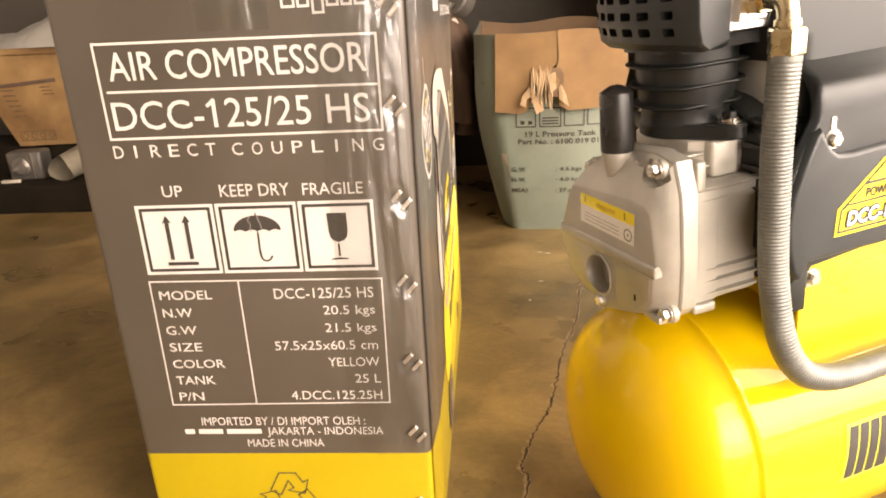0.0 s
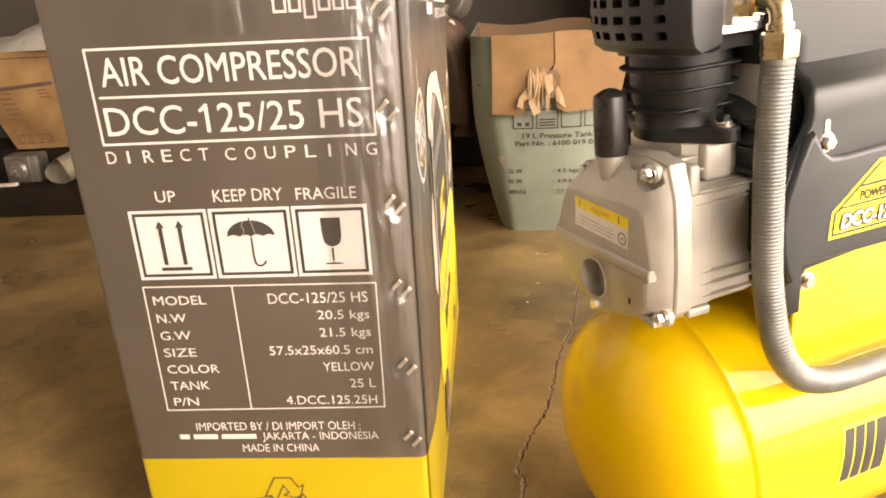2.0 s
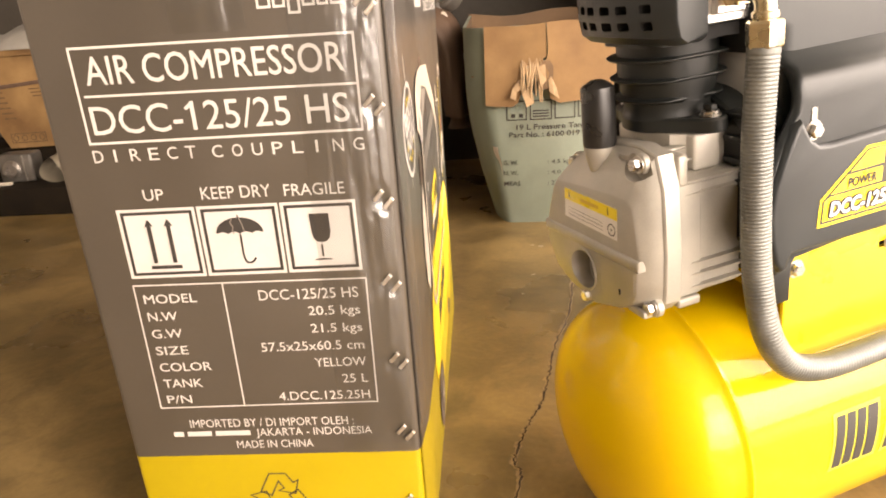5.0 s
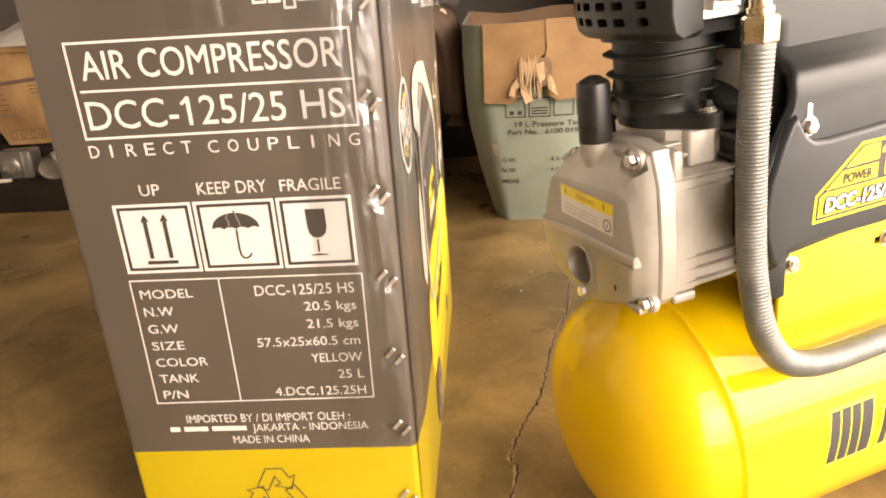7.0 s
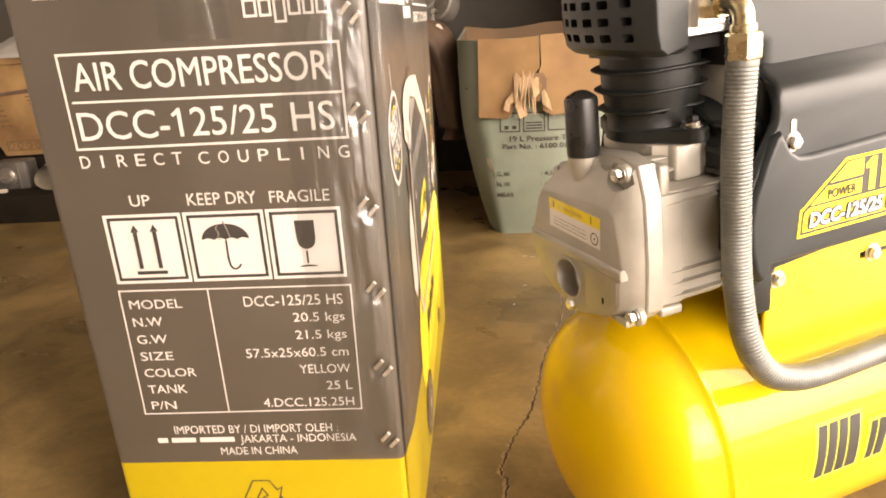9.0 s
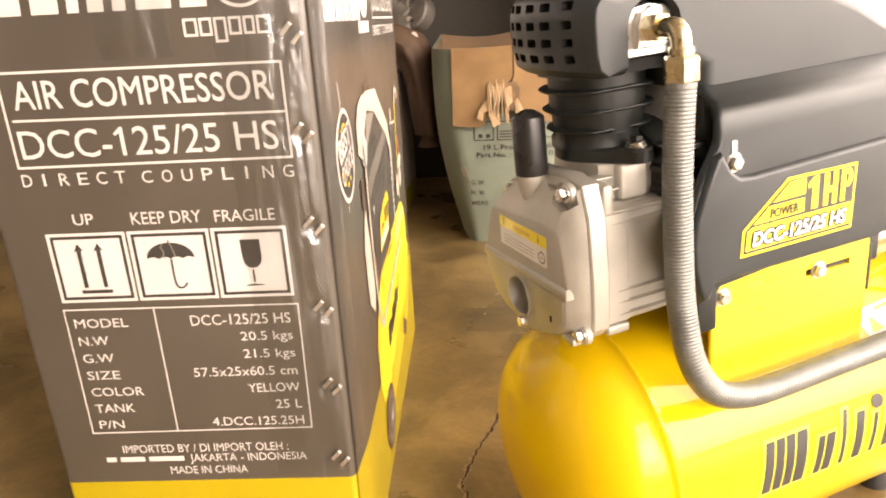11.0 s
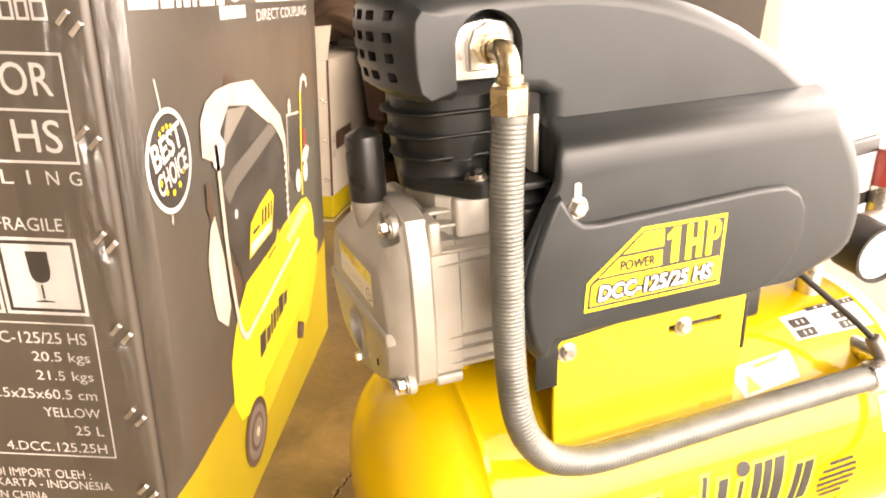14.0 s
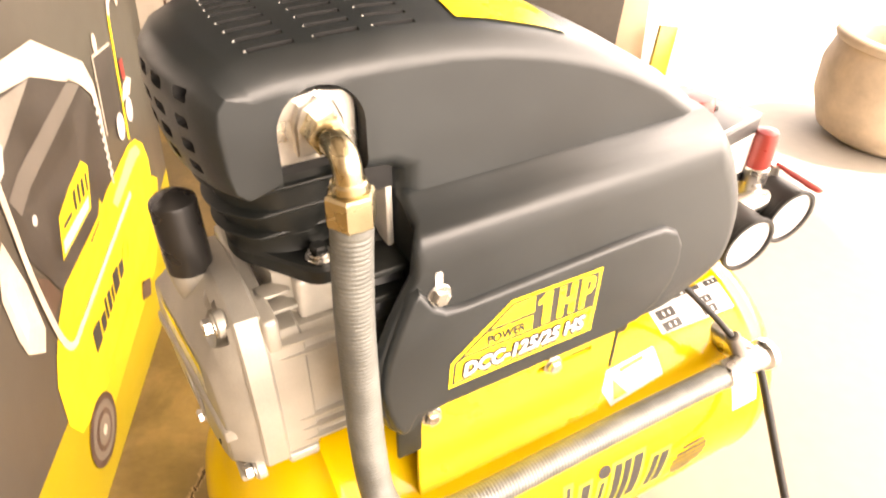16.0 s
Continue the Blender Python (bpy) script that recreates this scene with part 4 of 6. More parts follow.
    plate = part("mounting_plate", loft([[Vector((u, y, v)) for u, v in offset_loop(loop, i)] for y, i in ((-0.0235, 0), (-0.0262, 0), (-0.027, 0.0008))]), M["plate_paint"], c, "yellow steel mounting plate")
    carve(plate, box(0.2470, 0.2935, -0.045, -0.020, 0.2740, 0.2795))
    # dark strip set behind the slot as its painted shade
    part("slot_shadow", box(0.2472, 0.2933, -0.0242, -0.0238, 0.2742, 0.2793), M["rubber"], plate)
    for x, z in ((0.1646, 0.2784), (0.2590, 0.2772)):
        bm = rod((x, -0.0272, z), (x, -0.0284, z), 0.0074, 24, None, 0.0004)
        hexhead((x, -0.0284, z), (x, -0.0325, z), 0.0056, 0.0012, bm)
        part("bolt", bm, zinc, plate, "zinc hex bolt with washer")
    part("strap", box(0.3155, 0.3185, -0.0265, 0.0, 0.244, 0.286, 0.0008), black, c)

    # ---- hood: moulded black plastic shell ----
    outline = [(0.1570, 0.2760), (0.1570, 0.3600), (0.1570, 0.4480), (0.1520, 0.4510), (0.1300, 0.4525), (0.1000, 0.4525), (0.0700, 0.4535), (0.0615, 0.4595), (0.0588, 0.4730), (0.0580, 0.4950), (0.0600, 0.5060), (0.0660, 0.5130), (0.0780, 0.5180), (0.0950, 0.5203), (0.1300, 0.5215), (0.1600, 0.5215), (0.1880, 0.5195), (0.2150, 0.5150), (0.2450, 0.5070), (0.2750, 0.4960), (0.3050, 0.4820), (0.3350, 0.4640), (0.3620, 0.4430), (0.3850, 0.4190), (0.4020, 0.3930), (0.4135, 0.3650), (0.4170, 0.3380), (0.4120, 0.3130), (0.3990, 0.2950), (0.3800, 0.2840), (0.3500, 0.2780), (0.3000, 0.2760), (0.2200, 0.2755)]
    outline = outline[::-1]
    mid, half, rr = 0.0535, 0.0635, 0.015

    def shell(p, y):
        x, z = p
        k = max(0.0, min(1.0, (0.150 - x) / 0.055))
        yy = mid + (y - mid) * (1 - 0.03 * k)
        w = max(0.0, min(1.0, (0.135 - x) / 0.075))
        # the top is crowned: lower towards its long edges
        across = min(1.0, abs(y - mid) / half)
        crown = 0.0085 - 0.0030 * max(0.0, min(1.0, (x - 0.17) / 0.17))
        high = max(0.0, min(1.0, (z - 0.440) / 0.075))
        return Vector((x + 0.0160 * w * across ** 2, yy, z - crown * across ** 2 * high))

    loops = []
    steps = (0.0, 0.0007, 0.0022, 0.0045, 0.0075, 0.011, 0.015)
    ys = [(-half + e, rr - math.sqrt(rr * rr - (rr - e) ** 2)) for e in steps] + [(-0.036, 0), (-0.024, 0), (-0.012, 0), (0.0, 0), (0.012, 0), (0.024, 0), (0.036, 0)] + [(half - e, rr - math.sqrt(rr * rr - (rr - e) ** 2)) for e in steps[::-1]]
    for y, ins in ys:
        lp = offset_loop(outline, ins * 0.85)
        # the rounded end keeps a crisper upright corner
        lp = [q.lerp(Vector(p), 0.8) if p[0] < 0.075 and p[1] < 0.515 else q for p, q in zip(outline, lp)]
        loops.append([Vector((p[0], mid + y, p[1])) for p in lp])
    bm = loft(loops)
    for k in range(16):
        bmesh.ops.bisect_plane(bm, geom=list(bm.verts) + list(bm.edges) + list(bm.faces), plane_co=(0.150 - 0.0058 * k, 0, 0), plane_no=(1, 0, 0))
    for v in bm.verts:
        v.co = shell((v.co.x, v.co.z), v.co.y)
    hood = part("hood", bm, M["hood_plastic"], c, "ribbed black plastic motor hood", smooth=42)
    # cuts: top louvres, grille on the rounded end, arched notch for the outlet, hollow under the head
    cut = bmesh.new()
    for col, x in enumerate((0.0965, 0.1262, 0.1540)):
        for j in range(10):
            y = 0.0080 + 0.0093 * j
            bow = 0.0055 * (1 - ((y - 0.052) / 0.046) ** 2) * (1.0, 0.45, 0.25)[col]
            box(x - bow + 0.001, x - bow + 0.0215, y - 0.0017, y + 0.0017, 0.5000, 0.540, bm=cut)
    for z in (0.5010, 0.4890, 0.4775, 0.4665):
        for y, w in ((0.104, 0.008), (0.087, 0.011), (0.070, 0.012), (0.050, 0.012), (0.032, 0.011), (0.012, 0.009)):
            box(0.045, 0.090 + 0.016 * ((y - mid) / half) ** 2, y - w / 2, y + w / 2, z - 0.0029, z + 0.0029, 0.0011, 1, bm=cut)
    # the cutter's black paints the shade inside louvres, grille and notch
    carve(hood, cut, True, M["shade_and_mark_black"])
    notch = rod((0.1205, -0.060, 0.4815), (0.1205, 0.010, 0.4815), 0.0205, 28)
    carve(hood, notch, True, M["shade_and_mark_black"])
    carve(hood, box(0.1000, 0.1410, -0.060, 0.010, 0.440, 0.4816), True, M["shade_and_mark_black"])
    # black filler blocks, added to paint the dark of the notch
    part("notch_shade_block", box(0.0995, 0.1415, 0.0100, 0.0130, 0.4590, 0.5030, 0.001), black, hood)
    part("notch_shade_block", box(0.1408, 0.1562, -0.0030, 0.030, 0.4380, 0.4620, 0.001), M["shade_and_mark_black"], hood)
    wn_mod = hood.modifiers.new("normals", "WEIGHTED_NORMAL")
    wn_mod.keep_sharp = True
    # pale beads that paint the glints at the louvres' ends
    glint_bead = None
    for col, x in enumerate((0.0965, 0.1262, 0.1540)):
        for j in range(10):
            y = 0.0080 + 0.0093 * j
            bow = 0.0055 * (1 - ((y - 0.052) / 0.046) ** 2) * (1.0, 0.45, 0.25)[col]
            top = (0.5197 if col == 0 else (0.5211 if col == 1 else 0.5215)) - 0.0085 * ((y - mid) / half) ** 2 + 0.0002
            if glint_bead is None:
                glint_bead = part("louvre_glint", lathe([(0, 0), (0.00055, 0), (0.00045, 0.0005), (0.0002, 0.0008), (0, 0.00085)], (0, 0, 0), (0, 0, 1), 8), M["glint_bead"], hood, "tiny pale bead painted as a glint at a louvre's end")
                twin = glint_bead
            else:
                twin = new("louvre_glint", glint_bead.data)
                twin.parent = hood
                twin["label"] = glint_bead["label"]
            twin.location = (x - bow, y, top - 0.0005)

    def raised(loop, levels):
        return loft([[Vector((p[0], y, p[1])) for p in offset_loop(loop, i)] for y, i in levels])

    # stepped lower side panel: follows the shell's rounded end, its top a sloping shelf
    end = [Vector(p) for p in ((0.3000, 0.4860), (0.3350, 0.4645), (0.3620, 0.4430), (0.3850, 0.4190), (0.4020, 0.3930), (0.4135, 0.3650), (0.4170, 0.3380), (0.4120, 0.3130), (0.3990, 0.3010), (0.3800, 0.2975), (0.3500, 0.2965), (0.3000, 0.2965), (0.2200, 0.2970))]
    end = [Vector(p).xy for p in spline([(p.x, p.y, 0) for p in end], 4)]

    def end_line(inset, top, n=26):
        """The shell's end, moved inwards, from the shelf's height down and round to the foot."""
        pts = []
        for k, p in enumerate(end):
            d = (end[min(k + 1, len(end) - 1)] - end[max(k - 1, 0)]).normalized()
            keep = 1.0 if p.y > 0.315 else max(0.08, min(1.0, (p.x - 0.345) / 0.05))
            pts.append(p + Vector((d.y, -d.x)) * inset * keep)
        k = next(q for q in range(len(pts)) if pts[q].y <= top)
        a, b = pts[k - 1], pts[k]
        first = a + (b - a) * ((a.y - top) / max(1e-6, a.y - b.y))
        rest = [Vector((p.x, p.y, 0)) for p in [first, *pts[k:]]]
        size = sum((p - q).length for p, q in zip(rest, rest[1:]))
        got = even(rest, size / (n - 0.001))
        while len(got) < n:
            got.append(rest[-1].copy())
        return [(p.x, p.y) for p in got[:n]]
    left_edge = [(0.1535, 0.2920), (0.1465, 0.2835), (0.1395, 0.2820), (0.1335, 0.2905), (0.1285, 0.3080), (0.1262, 0.3300), (0.1290, 0.3500), (0.1365, 0.3690), (0.1450, 0.3860), (0.1520, 0.3980), (0.1528, 0.4020)]
    steps = []
    rad = 0.026
    for y, li, topi in ((0.0130, 0.030, 0.0180), (-0.0040, 0.030, 0.0176), (-0.0090, 0.024, 0.0166), (-0.0115, 0.020, 0.0146), (-0.0165, 0.012, 0.0108), (-0.0225, 0.004, 0.0074), (-0.0285, -0.001, 0.0042), (-0.0314, 0.0, 0.0012), (-0.0328, 0.0006, -0.0030), (-0.0338, 0.0016, -0.0085), (-0.0343, 0.0030, -0.0140)):
        e = y + 0.0345
        inset = rad - math.sqrt(max(0.0, rad * rad - max(0.0, rad - e) ** 2)) - 0.0006
        z = 0.4200 + topi
        loop = end_line(inset, z) + [(x + li, zz) for x, zz in left_edge] + [(0.1535 + max(0.0, min(li, 0.004)), z - 0.006), (0.1545 + max(0.0, min(li, 0.004)), z - 0.002), (0.1580 + max(0.0, min(li, 0.004)), z), (0.2400, z)]
        steps.append([Vector((p[0], y, p[1])) for p in loop])
    part("side_panel", loft(steps), M["hood_plastic"], hood, smooth=50)
    hump = [(0.1500, 0.2980), (0.3000, 0.2978), (0.3200, 0.3010), (0.3350, 0.3100), (0.3440, 0.3250), (0.3475, 0.3400), (0.3460, 0.3560), (0.3390, 0.3680), (0.3270, 0.3750), (0.3050, 0.3765), (0.2400, 0.3745), (0.1810, 0.3725), (0.1690, 0.3735), (0.1615, 0.3790), (0.1530, 0.3930), (0.1490, 0.3900), (0.1410, 0.3720), (0.1330, 0.3500), (0.1298, 0.3310), (0.1315, 0.3120), (0.1360, 0.2940), (0.1405, 0.2860), (0.1450, 0.2870)]
    part("badge_panel", raised(hump, ((-0.0320, -0.0016), (-0.0350, -0.0010), (-0.0372, 0.0000), (-0.0383, 0.0012), (-0.0386, 0.0030))), M["hood_plastic"], hood, smooth=50)
    # dark throat beside the hose: fan housing ring, ribs
    bm = rod((0.1320, 0.046, 0.345), (0.1580, 0.046, 0.345), 0.066, 40, 0.068, 0.002)
    part("fan_housing", bm, black, c)
    for z in (0.395, 0.378, 0.362, 0.346):
        part("housing_rib", box(0.128, 0.157, -0.0185, 0.01, z, z + 0.0045, 0.001), black, c)
    part("skirt", box(0.1390, 0.1560, -0.0320, -0.0285, 0.2560, 0.3000, 0.001), black, c)
    part("skirt", box(0.1570, 0.3400, -0.016, 0.108, 0.262, 0.300, 0.003), black, c)
    # screw above the sticker, with its keyhole
    bm = rod((0.1659, -0.0335, 0.3846), (0.1659, -0.0352, 0.3846), 0.0072, 24, None, 0.0005)
    hexhead((0.1659, -0.0352, 0.3846), (0.1659, -0.0392, 0.3846), 0.0056, 0.0013, bm)
    part("screw", bm, zinc, hood, "zinc hex screw with washer")
    part("keyhole", box(0.1634, 0.1680, -0.0349, -0.0335, 0.390, 0.4005, 0.0016), M["label_white"], hood)

    # sticker on the hood
    def on_hump(lift):
        return lambda u, v: Vector((u, -0.0386 - lift, v))
    sticker = part("sticker", sheet([(0.1700, 0.3125), (0.2765, 0.3125), (0.2775, 0.3645), (0.2110, 0.3655), (0.1715, 0.3335)], on_hump(0.0003)), M["label_yellow"], hood, "yellow and black rating sticker", smooth=0)
    edge = [(0.1700, 0.3125), (0.2765, 0.3125), (0.2775, 0.3645), (0.2110, 0.3655), (0.1715, 0.3335)]
    part("printed_ground", sheet(offset_loop(edge, 0.0022), on_hump(0.0006)), M["ink_dark"], sticker, smooth=0)
    for block in ([(0.1738, 0.3168), (0.2730, 0.3168), (0.2735, 0.3345), (0.1800, 0.3345), (0.1750, 0.3318)], [(0.1800, 0.3360), (0.2272, 0.3365), (0.2272, 0.3475), (0.1945, 0.3475)], [(0.1972, 0.3495), (0.2276, 0.3500), (0.2276, 0.3622), (0.2124, 0.3622)]):
        part("printed_block", sheet(block, on_hump(0.0009)), M["label_yellow"], sticker, smooth=0)

    def thick(text, u0, u1, v0, v1, d, lift, ink, shear=0.0):
        """Heavy print: the word laid round a small ring, a hair apart."""
        bm = None
        for k in range(8):
            du, dv = d * math.cos(k * math.pi / 4), d * math.sin(k * math.pi / 4)
            bm = letters(text, u0 + du, u1 + du, v0 + dv, v1 + dv, on_hump(lift + 0.00004 * k), 0.0, shear, bm)
        part("printed_text", bm, ink, sticker, smooth=0)
    # heavy block letters: 1 H P
    bm = sheet([(0.2340, 0.3366), (0.2400, 0.3366), (0.2400, 0.3618), (0.2352, 0.3618), (0.2300, 0.3570), (0.2300, 0.3535), (0.2340, 0.3545)], on_hump(0.0009))
    part("printed_text", bm, M["label_yellow"], sticker, smooth=0)
    bm = None
    for x0, x1, z0, z1 in ((0.2452, 0.2500, 0.3366, 0.3618), (0.2538, 0.2586, 0.3366, 0.3618), (0.2500, 0.2538, 0.3462, 0.3512)):
        bm = sheet(quad(x0, x1, z0, z1), on_hump(0.0009), bm)
    part("printed_text", bm, M["label_yellow"], sticker, smooth=0)
    bm = sheet(quad(0.2618, 0.2664, 0.3366, 0.3618), on_hump(0.0009))
    bm = stroke([(0.2664, 0.3596), (0.2692, 0.3596), (0.2708, 0.3575), (0.2708, 0.3520), (0.2692, 0.3492), (0.2664, 0.3492)], 0.0036, on_hump(0.0010), False, bm)
    part("printed_text", bm, M["label_yellow"], sticker, smooth=0)
    thick("POWER", 0.1955, 0.2215, 0.3380, 0.3450, 0.00025, 0.0012, M["ink_dark"])
    thick("DCC-125/25 HS", 0.1800, 0.2672, 0.3196, 0.3300, 0.0019, 0.0013, M["ink_dark"], 0.12)
    thick("DCC-125/25 HS", 0.1797, 0.2669, 0.3199, 0.3303, 0.0005, 0.0018, M["label_white"], 0.12)
    # yellow label over the sloping top: follows the shell, its far edge notched
    top = [(0.1880, 0.5195), (0.2150, 0.5150), (0.2450, 0.5070), (0.2750, 0.4960), (0.3050, 0.4820)]

    def top_z(x):
        for (a, za), (b, zb) in zip(top, top[1:]):
            if x <= b:
                return za + (zb - za) * (x - a) / (b - a)
        return top[-1][1]
    bm = bmesh.new()
    rows = []
    for i in range(15):
        t = i / 14
        y0, y1 = 0.0077 - 0.0060 * t, 0.1057
        ring = []
        for j in range(9):
            y = y0 + (y1 - y0) * j / 8
            x = 0.1969 + 0.0054 * j / 8 + (0.0643 + 0.0105 * j / 8) * t
            crown = 0.0085 - 0.0030 * max(0.0, min(1.0, (x - 0.17) / 0.17))
            ring.append(bm.verts.new((x, y, top_z(x) - crown * min(1.0, (top_z(x) - 0.440) / 0.075) * ((y - mid) / half) ** 2 + 0.0009)))
        rows.append(ring)
    for a, b in zip(rows, rows[1:]):
        for j in range(8):
            bm.faces.new((a[j], b[j], b[j + 1], a[j + 1]))
    part("top_label", bm, M["label_yellow"], hood, "plain yellow label stuck over the sloping top")

    # ---- pump: cast crankcase, flange, cover ----
    def yz(loop, x):
        return [Vector((x, p[0], p[1])) for p in loop]
    case_loop = [(-0.0045, 0.2700), (0.0030, 0.2640), (0.1040, 0.2640), (0.1115, 0.2700), (0.1115, 0.3450), (0.1040, 0.3620), (0.0040, 0.3620), (-0.0045, 0.3560)]
    part("crankcase", loft([yz(offset_loop(case_loop, i), x) for x, i in ((0.0780, 0.0), (0.0975, 0.0), (0.0990, 0.0015), (0.1345, 0.0020), (0.1370, 0.0050))]), alloy, c, "cast aluminium crankcase")
    for x0, z in ((0.0800, 0.3570), (0.0815, 0.3470), (0.0860, 0.2930), (0.0865, 0.2835), (0.0870, 0.2735)):
        # each rib starts in a point and runs on level
        loops = []
        for x, k in ((x0, 0.12), (x0 + 0.006, 0.6), (x0 + 0.014, 1.0), (0.1340, 1.0)):
            loops.append([Vector((x, -0.0020, z + 0.0015 - 0.0019 * k)), Vector((x, -0.0040 - 0.0022 * k, z + 0.0015 - 0.0012 * k)), Vector((x, -0.0040 - 0.0024 * k, z + 0.0015 + 0.0006 * k)), Vector((x, -0.0020, z + 0.0015 + 0.0019 * k))])
        part("casting_rib", loft(loops), alloy, c, smooth=60)
    rim = [(-0.0055, 0.2700), (0.0030, 0.2615), (0.0200, 0.2590), (0.0540, 0.2570), (0.0880, 0.2600), (0.1060, 0.2700), (0.1140, 0.2900), (0.1140, 0.3080), (0.1060, 0.3450), (0.0930, 0.3700), (0.0600, 0.3800), (0.0200, 0.3830), (0.0010, 0.3790), (-0.0060, 0.3560), (-0.0080, 0.3080), (-0.0070, 0.2850)]
    part("flange", loft([yz(offset_loop(rim, i - 0.0022), x) for x, i in ((0.0636, 0.0012), (0.0650, 0), (0.0770, 0), (0.0788, 0.0016))]), alloy, c, "cast aluminium mounting flange")
    part("flange_block", box(0.0775, 0.0865, -0.0062, 0.0960, 0.3560, 0.3790, 0.0026, 3), alloy, c)
    part("flange_foot", box(0.0775, 0.0975, -0.0058, 0.1100, 0.2600, 0.2680, 0.0024, 3), alloy, c)
    face = [(0.0035, 0.2750), (0.0080, 0.2680), (0.0200, 0.2600), (0.0540, 0.2515), (0.0862, 0.2595), (0.1040, 0.2700), (0.1165, 0.2930), (0.1155, 0.3075), (0.1030, 0.3400), (0.0970, 0.3490), (0.0600, 0.3510), (0.0240, 0.3515), (0.0117, 0.3505), (0.0050, 0.3450), (-0.0012, 0.3060), (0.0030, 0.2950)]

    def face_x(y):
        return 0.0478 - 0.115 * y
    loops = []
    for s_, e in ((0.0, 0.0), (0.30, 0.20), (0.65, 0.55), (0.93, 0.91), (1.0, 1.0)):
        loops.append([Vector((0.0636 + (face_x(q[0]) - 0.0636) * s_, p[0] + (q[0] - p[0]) * e, p[1] + (q[1] - p[1]) * e)) for p, q in zip(rim, face)])
    inner = offset_loop(face, 0.0014)
    loops.append([Vector((face_x(p[0]) - 0.0007, p[0], p[1])) for p in inner])
    cover = part("crank_cover", loft(loops), alloy, c, "cast aluminium crankcase cover with an oil port", smooth=32)
    carve(cover, rod((0.010, 0.0680, 0.2785), (0.0530, 0.0660, 0.2775), 0.0190, 36, 0.0150), False, M["alloy"])
    part("port_rim", lathe([(0.0188, 0.0), (0.0196, 0.0), (0.0198, 0.0008), (0.0192, 0.0016), (0.0184, 0.0012), (0.0188, 0.0)], (0.0404, 0.0675, 0.2780), (0.0304, 0.0675, 0.2780), 36), alloy, cover)
    part("sight_glass", lathe([(0.0, 0.0), (0.0118, 0.0), (0.0112, 0.0022), (0.0060, 0.0040), (0.0, 0.0044)], (0.0530, 0.0610, 0.2765), (0.0430, 0.0618, 0.2765), 28), M["sight_glass"], cover, "amber oil sight glass deep in the port", smooth=60)
    part("sight_rim", lathe([(0.0112, 0.0), (0.0142, 0.0), (0.0142, 0.0040), (0.0112, 0.0040), (0.0112, 0.0)], (0.0530, 0.0610, 0.2765), (0.0430, 0.0618, 0.2765), 28), alloy, cover, "cast rim round the sight glass")
    carve(cover, rod((0.020, 0.0110, 0.3765), (0.0610, 0.0110, 0.3765), 0.0140, 28))
    carve(cover, rod((0.030, 0.0290, 0.3900), (0.0590, 0.0290, 0.3900), 0.0165, 28))
    # level ridge across the cover, standing proud between two panels
    band = [(-0.0018, 0.2970), (0.0550, 0.2995), (0.1166, 0.3020), (0.1150, 0.3110), (0.0550, 0.3085), (-0.0020, 0.3060)]
    part("cover_band", loft([[Vector((face_x(p[0]) - lift, p[0], p[1])) for p in offset_loop(band, i)] for lift, i in ((-0.0060, 0.0), (0.0014, 0.0), (0.0026, 0.0014), (0.0031, 0.0032))]), alloy, cover, smooth=50)
    panel = [(0.0050, 0.2760), (0.0200, 0.2640), (0.0420, 0.2585), (0.0445, 0.2700), (0.0440, 0.2900), (0.0500, 0.2985), (-0.0010, 0.2965), (0.0042, 0.2930)]
    part("cover_shoulder", loft([[Vector((face_x(p[0]) - lift, p[0], p[1])) for p in offset_loop(panel, i)] for lift, i in ((-0.0050, 0.0), (0.0010, 0.0006), (0.0016, 0.0024))]), alloy, cover, smooth=50)
    part("casting_mark", box(face_x(0.0206) - 0.0024, face_x(0.0206) - 0.0012, 0.0198, 0.0214, 0.2715, 0.2765, 0.0003), M["shade_and_mark_black"], cover)
    # label with a yellow head on the cover
    def on_cover(lift):
        return lambda u, v: Vector((face_x(u) - 0.0008 - lift, u, v))
    label = part("cover_label", sheet([(0.0217, 0.3155), (0.0868, 0.3202), (0.0846, 0.3452), (0.0201, 0.3411)], on_cover(0.0003)), M["label_white"], cover, "white and yellow warning label", smooth=0)
    part("label_head", sheet([(0.0206, 0.3318), (0.0855, 0.3356), (0.0846, 0.3452), (0.0201, 0.3411)], on_cover(0.0006)), M["label_yellow"], label, smooth=0)
    for k in range(3):
        part("printed_bar", sheet([(0.0380, 0.3200 + 0.0030 * k), (0.0810, 0.3232 + 0.0030 * k), (0.0810, 0.3236 + 0.0030 * k), (0.0380, 0.3204 + 0.0030 * k)], on_cover(0.0006)), M["ink_mid"], label, smooth=0)
    part("printed_ring", stroke(ring2d(0.0278, 0.3230, 0.0042, 0.0046, 20), 0.0009, on_cover(0.0006), True), M["ink_dark"], label, smooth=0)
    part("printed_dot", sheet(ring2d(0.0278, 0.3230, 0.0009, 0.0010, 10), on_cover(0.0006)), M["ink_dark"], label, smooth=0)
    part("printed_bar", sheet([(0.0420, 0.3360), (0.0640, 0.3374), (0.0638, 0.3402), (0.0418, 0.3390)], on_cover(0.0009)), M["ink_shade"], label, smooth=0)
    for u, v in ((0.0300, 0.3345), (0.0780, 0.3378)):
        part("printed_bar", sheet([(u, v), (u + 0.0013, v), (u + 0.0010, v + 0.0058), (u + 0.0003, v + 0.0058)], on_cover(0.0009)), M["ink_dark"], label, smooth=0)
